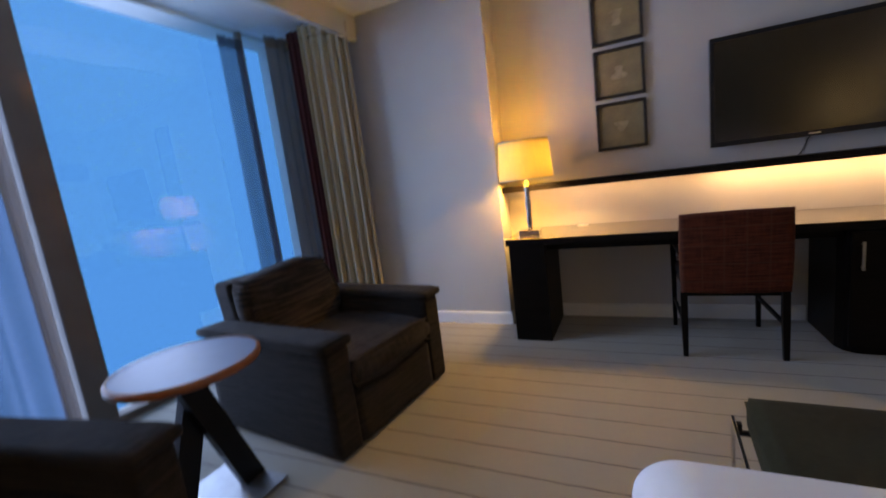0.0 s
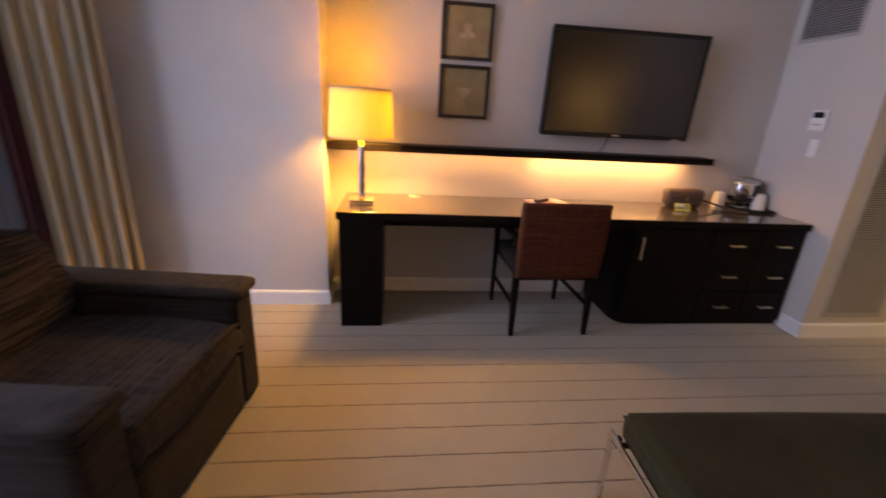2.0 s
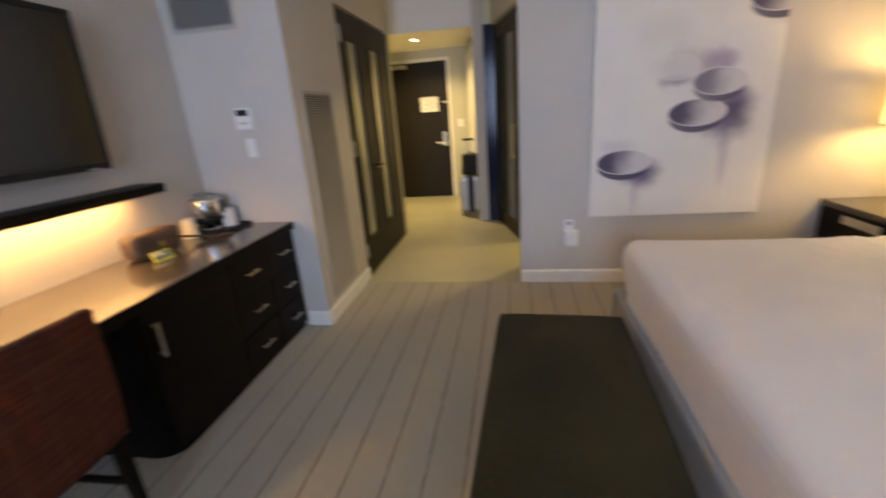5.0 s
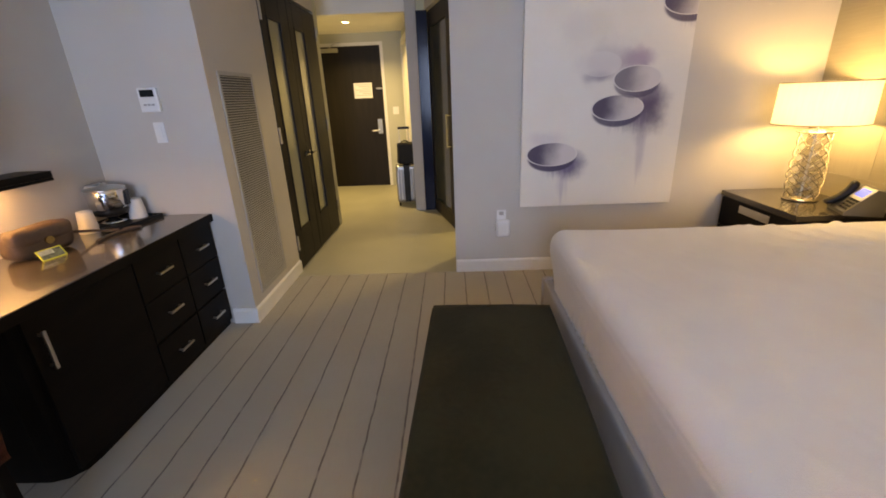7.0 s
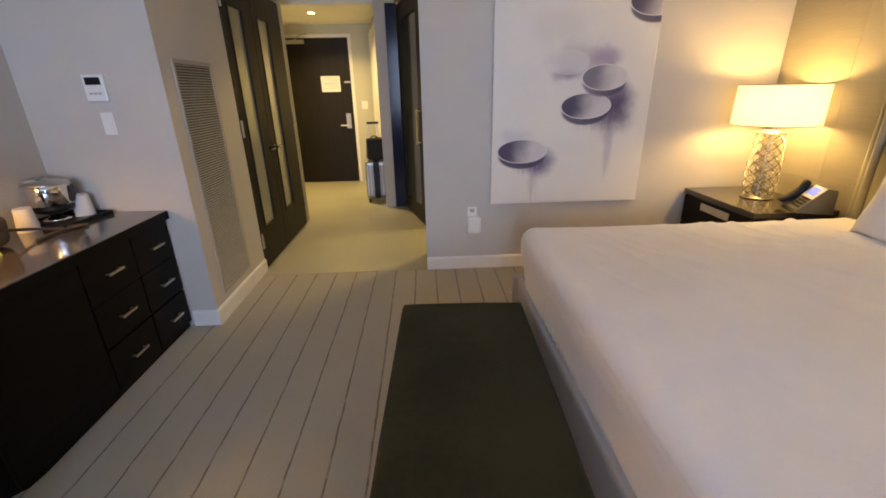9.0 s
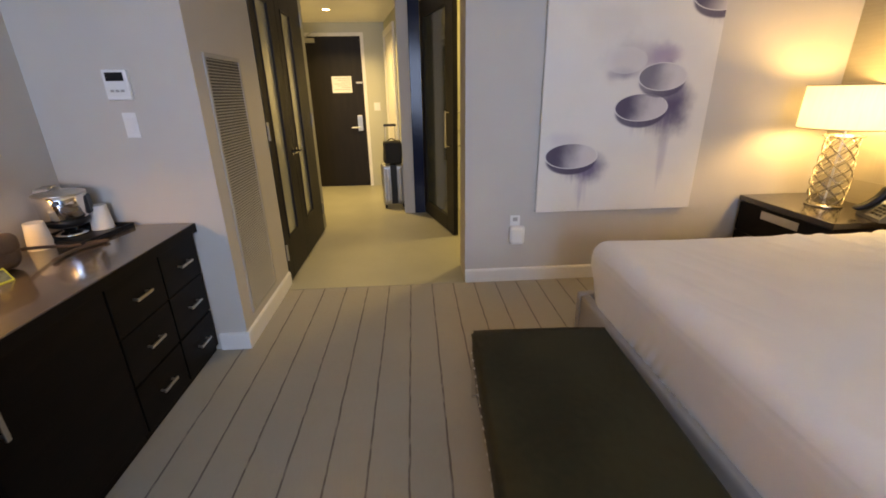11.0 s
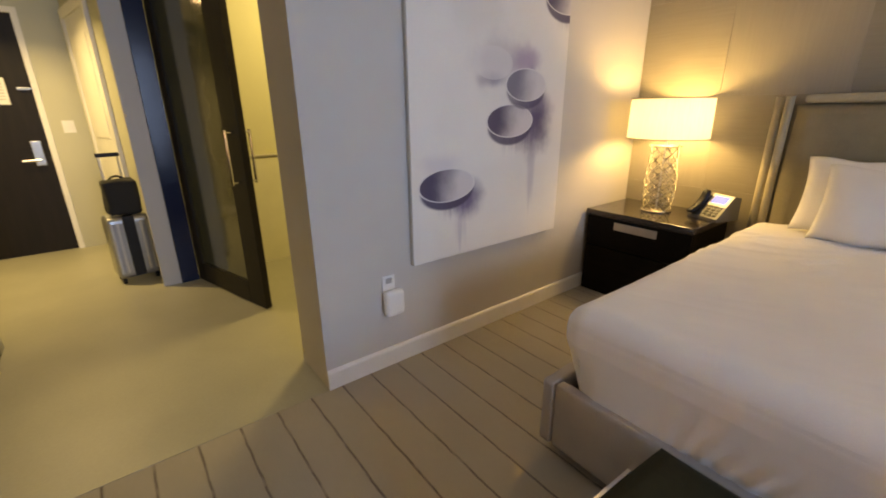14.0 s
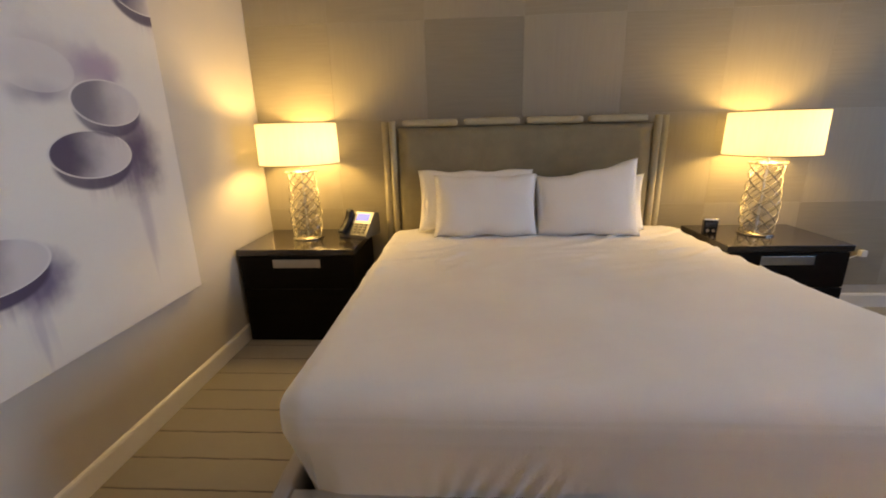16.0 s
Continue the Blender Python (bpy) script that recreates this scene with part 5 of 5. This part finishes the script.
# ---- bench ----
def bench():
    b = thing("bench", pose(1.19, 1.585, 0, 0, 0, -2.5), "dark olive upholstered bench on chrome legs at the bed's foot", "bench")
    part("seat", soft_box(-0.685, 0.685, -0.29, 0.29, 0.280, 0.394, 0.026, 22, 0.002, puff=0.004), BENCH_CLOTH, b, soft=True)
    part("piping", soft_box(-0.688, 0.688, -0.293, 0.293, 0.362, 0.369, 0.0034, 10), BENCH_CLOTH, b, soft=True)
    part("seat_frame", new_box(-0.64, 0.64, -0.25, 0.25, 0.258, 0.281, 0.003), BLACK, b)
    for sx in (-1, 1):
        x0, x1 = sorted((sx * 0.716, sx * 0.728))
        bm = new_box(x0, x1, -0.215, 0.286, 0.292, 0.316, 0.002)
        box(bm, x0, x1, -0.215, 0.286, 0.0, 0.014, 0.002)
        box(bm, x0, x1, -0.215, -0.191, 0.014, 0.292, 0.001)
        box(bm, x0, x1, 0.262, 0.286, 0.014, 0.292, 0.001)
        part("leg_frame", bm, CHROME, b, "flat chrome loop frame")
        for y in (-0.195, 0.25):
            part("bracket", new_box(*sorted((sx * 0.63, sx * 0.717)), y - 0.010, y + 0.010, 0.270, 0.282, 0.002), BLACK, b, "short black bracket")
            part("bracket_post", new_box(*sorted((sx * 0.700, sx * 0.715)), y - 0.010, y + 0.010, 0.2825, 0.312, 0.002), BLACK, b)
    me = None
    for sy in (-1, 1):
        for k in range(25):
            if me is None:
                bm = bmesh.new()
                bmesh.ops.create_icosphere(bm, subdivisions=1, radius=0.0065)
                nail = part("nailhead", bm, STEEL, b, "small steel nailhead", soft=True)
                me = nail.data
            else:
                nail = new("nailhead", me)
                nail.parent = b
            nail.location = (-0.648 + k * 0.054, sy * 0.290, 0.296)
    return b


bench()

# ---- small things on the desk ----
BROWN_LEATHER = mat("brown_leather", (0.105, 0.060, 0.038), 0.5, vary=0.25, scale=12, bump=0.2, bscale=150)
tray = thing("tray", pose(2.30, 3.60, 0.752, 0, 0, -8), "black serving tray on the desk", "tray")
bmt = new_box(-0.16, 0.13, -0.13, 0.13, 0, 0.008, 0.002)
for a in ((-0.16, -0.152, -0.13, 0.13), (0.122, 0.13, -0.13, 0.13), (-0.152, 0.122, -0.13, -0.122), (-0.152, 0.122, 0.122, 0.13)):
    box(bmt, *a, 0.008, 0.022, 0.002)
part("tray_body", bmt, BLACK_PLASTIC, tray)


def coffee_maker():
    k = thing("coffee_maker", pose(2.285, 3.655, 0.7605, 0, 0, 20), "chrome and black coffee maker on a tray", "coffee maker")
    bm = bmesh.new()
    lathe(bm, [(0.0001, 0), (0.060, 0), (0.063, 0.008), (0.040, 0.016), (0.028, 0.022), (0.028, 0.040), (0.0001, 0.041)], 28)
    part("foot", bm, CHROME, k, "round chrome foot", soft=True)
    bm = bmesh.new()
    lathe(bm, [(0.0001, 0.040), (0.055, 0.041), (0.080, 0.052), (0.086, 0.066), (0.086, 0.078), (0.0001, 0.079)], 32)
    part("collar", bm, BLACK_PLASTIC, k, "black collar", soft=True)
    bm = bmesh.new()
    lathe(bm, [(0.0001, 0.079), (0.082, 0.079), (0.088, 0.090), (0.092, 0.150), (0.094, 0.186), (0.090, 0.190), (0.0001, 0.190)], 36)
    part("bowl", bm, CHROME, k, "polished chrome body", soft=True)
    part("lid", lathe(bmesh.new(), [(0.096, 0.189), (0.097, 0.196), (0.060, 0.206), (0.014, 0.208), (0.014, 0.222), (0.0001, 0.224)], 32), STEEL, k, soft=True)
    part("black_panel", new_box(-0.020, 0.045, -0.098, -0.080, 0.092, 0.176, 0.006), BLACK_PLASTIC, k, "black window in the body")
    part("water_tank", new_box(-0.010, 0.105, 0.030, 0.088, 0.080, 0.216, 0.008), mat("smoked_clear_plastic", (0.30, 0.30, 0.29), 0.15, vary=0.1, coat=0.4), k, "smoked grey water tank")
    bm = rod(bmesh.new(), (-0.088, -0.012, 0.165), (-0.135, -0.022, 0.168), 0.010)
    part("side_handle", bm, BLACK_PLASTIC, k, "stubby black handle")
    bm = bmesh.new()
    prev = (0.088, -0.045, 0.178)
    for i in range(1, 9):
        u = i / 8
        cur = (0.088 + 0.034 * math.sin(u * math.pi), -0.045, 0.178 - 0.095 * u)
        rod(bm, prev, cur, 0.006, 8)
        prev = cur
    part("grip", bm, WHITE_PLASTIC, k, "pale curved grip")
    return k


coffee_maker()


def paper_cup(x, y, z, label):
    c = thing("paper_cup", pose(x, y, z), label, "cup", "upturned cups")
    bm = bmesh.new()
    lathe(bm, [(0.046, 0.0), (0.0475, 0.002), (0.046, 0.006), (0.035, 0.112), (0.033, 0.114), (0.032, 0.111), (0.0001, 0.110)], 28)
    part("cup_body", bm, mat("white_paper", (0.74, 0.70, 0.64), 0.7, vary=0.04), c, soft=True)
    return c


paper_cup(2.125, 3.665, 0.752, "white paper cup upside down on the desk")
paper_cup(2.375, 3.575, 0.7605, "white paper cup upside down on the tray")

hb = thing("handbag", pose(1.80, 3.62, 0.752, 0, 0, -12) @ Matrix.Scale(1.08, 4), "small brown leather handbag lying on the desk", "handbag")
bmh = soft_box(-0.13, 0.12, -0.055, 0.055, 0.0, 0.125, 0.04, 12, 0.008, 8)
part("bag_body", bmh, BROWN_LEATHER, hb, soft=True)
part("flap", soft_box(-0.125, 0.115, -0.062, 0.0, 0.055, 0.13, 0.028, 10, 0.004), BROWN_LEATHER, hb, soft=True)
part("clasp", rod(bmesh.new(), (0.0, -0.06, 0.065), (0.0, -0.072, 0.065), 0.016, 16), mat("brass", (0.62, 0.44, 0.20), 0.25, 1.0), hb, "round metal clasp")
bmh = bmesh.new()
line = [Vector((0.115 + 0.26 * math.sin(a * 3.0), -0.02 - 0.10 * a + 0.03 * math.sin(a * 9), max(0.0085, 0.06 - 0.2 * a))) for a in (k / 24 for k in range(25))]
rings = []
for k, c in enumerate(line):
    ahead = (line[min(k + 1, 24)] - line[max(k - 1, 0)]).normalized()
    flat = ahead.cross(Vector((0, 0, 1))).normalized()
    up = flat.cross(ahead)
    rings.append([bmh.verts.new(c + flat * (0.0085 * math.cos(q * math.tau / 8)) + up * (0.006 * math.sin(q * math.tau / 8))) for q in range(8)])
for a, b in zip(rings, rings[1:]):
    for q in range(8):
        bmh.faces.new((a[q], a[(q + 1) % 8], b[(q + 1) % 8], b[q]))
bmh.faces.new(rings[0][::-1]), bmh.faces.new(rings[-1])
bmesh.ops.recalc_face_normals(bmh, faces=bmh.faces[:])
part("strap", bmh, BROWN_LEATHER, hb, soft=True)

card = thing("desk_card", pose(1.735, 3.50, 0.752, -38, 0, -14), "small yellow-edged picture card propped on the handbag", "card")
part("card_back", new_box(-0.050, 0.050, 0, 0.003, 0, 0.054), mat("yellow_card", (0.70, 0.66, 0.09), 0.5), card)
part("card_picture", new_box(-0.044, 0.044, -0.0015, -0.0002, 0.006, 0.048), mat("card_print", (0.17, 0.19, 0.12), 0.5, vary=0.7, scale=45), card)
part("card_sky", new_box(-0.044, 0.012, -0.0026, -0.0017, 0.026, 0.048), mat("card_print_pale", (0.52, 0.54, 0.44), 0.5, vary=0.3, scale=60), card)


magazine = thing("magazine", pose(0.775, 3.60, 0.752, 0, 0, 14), "pink and white magazine lying on the desk", "magazine")
part("pages", new_box(-0.135, 0.135, -0.10, 0.10, 0, 0.010, 0.002), mat("magazine_cover", (0.62, 0.40, 0.36), 0.4, vary=0.35, scale=14), magazine)
part("cover_block", new_box(-0.09, 0.03, -0.06, 0.02, 0.0104, 0.0112), mat("cover_ink", (0.20, 0.08, 0.08), 0.4, vary=0.3, scale=30), magazine)
part("cover_block", new_box(0.05, 0.12, -0.085, 0.08, 0.0104, 0.0112), mat("cover_pale", (0.70, 0.62, 0.58), 0.4), magazine)
pen = thing("remote_control", pose(0.73, 3.60, 0.7645, 0, 0, 40), "slim dark remote control on the magazine", "remote")
part("case", new_box(-0.075, 0.075, -0.02, 0.02, 0, 0.018, 0.005), BLACK_PLASTIC, pen)
for k in range(6):
    part("button", new_box(-0.055 + k * 0.018, -0.045 + k * 0.018, -0.006, 0.006, 0.018, 0.0205, 0.001), GREY_LOUVRE, pen)
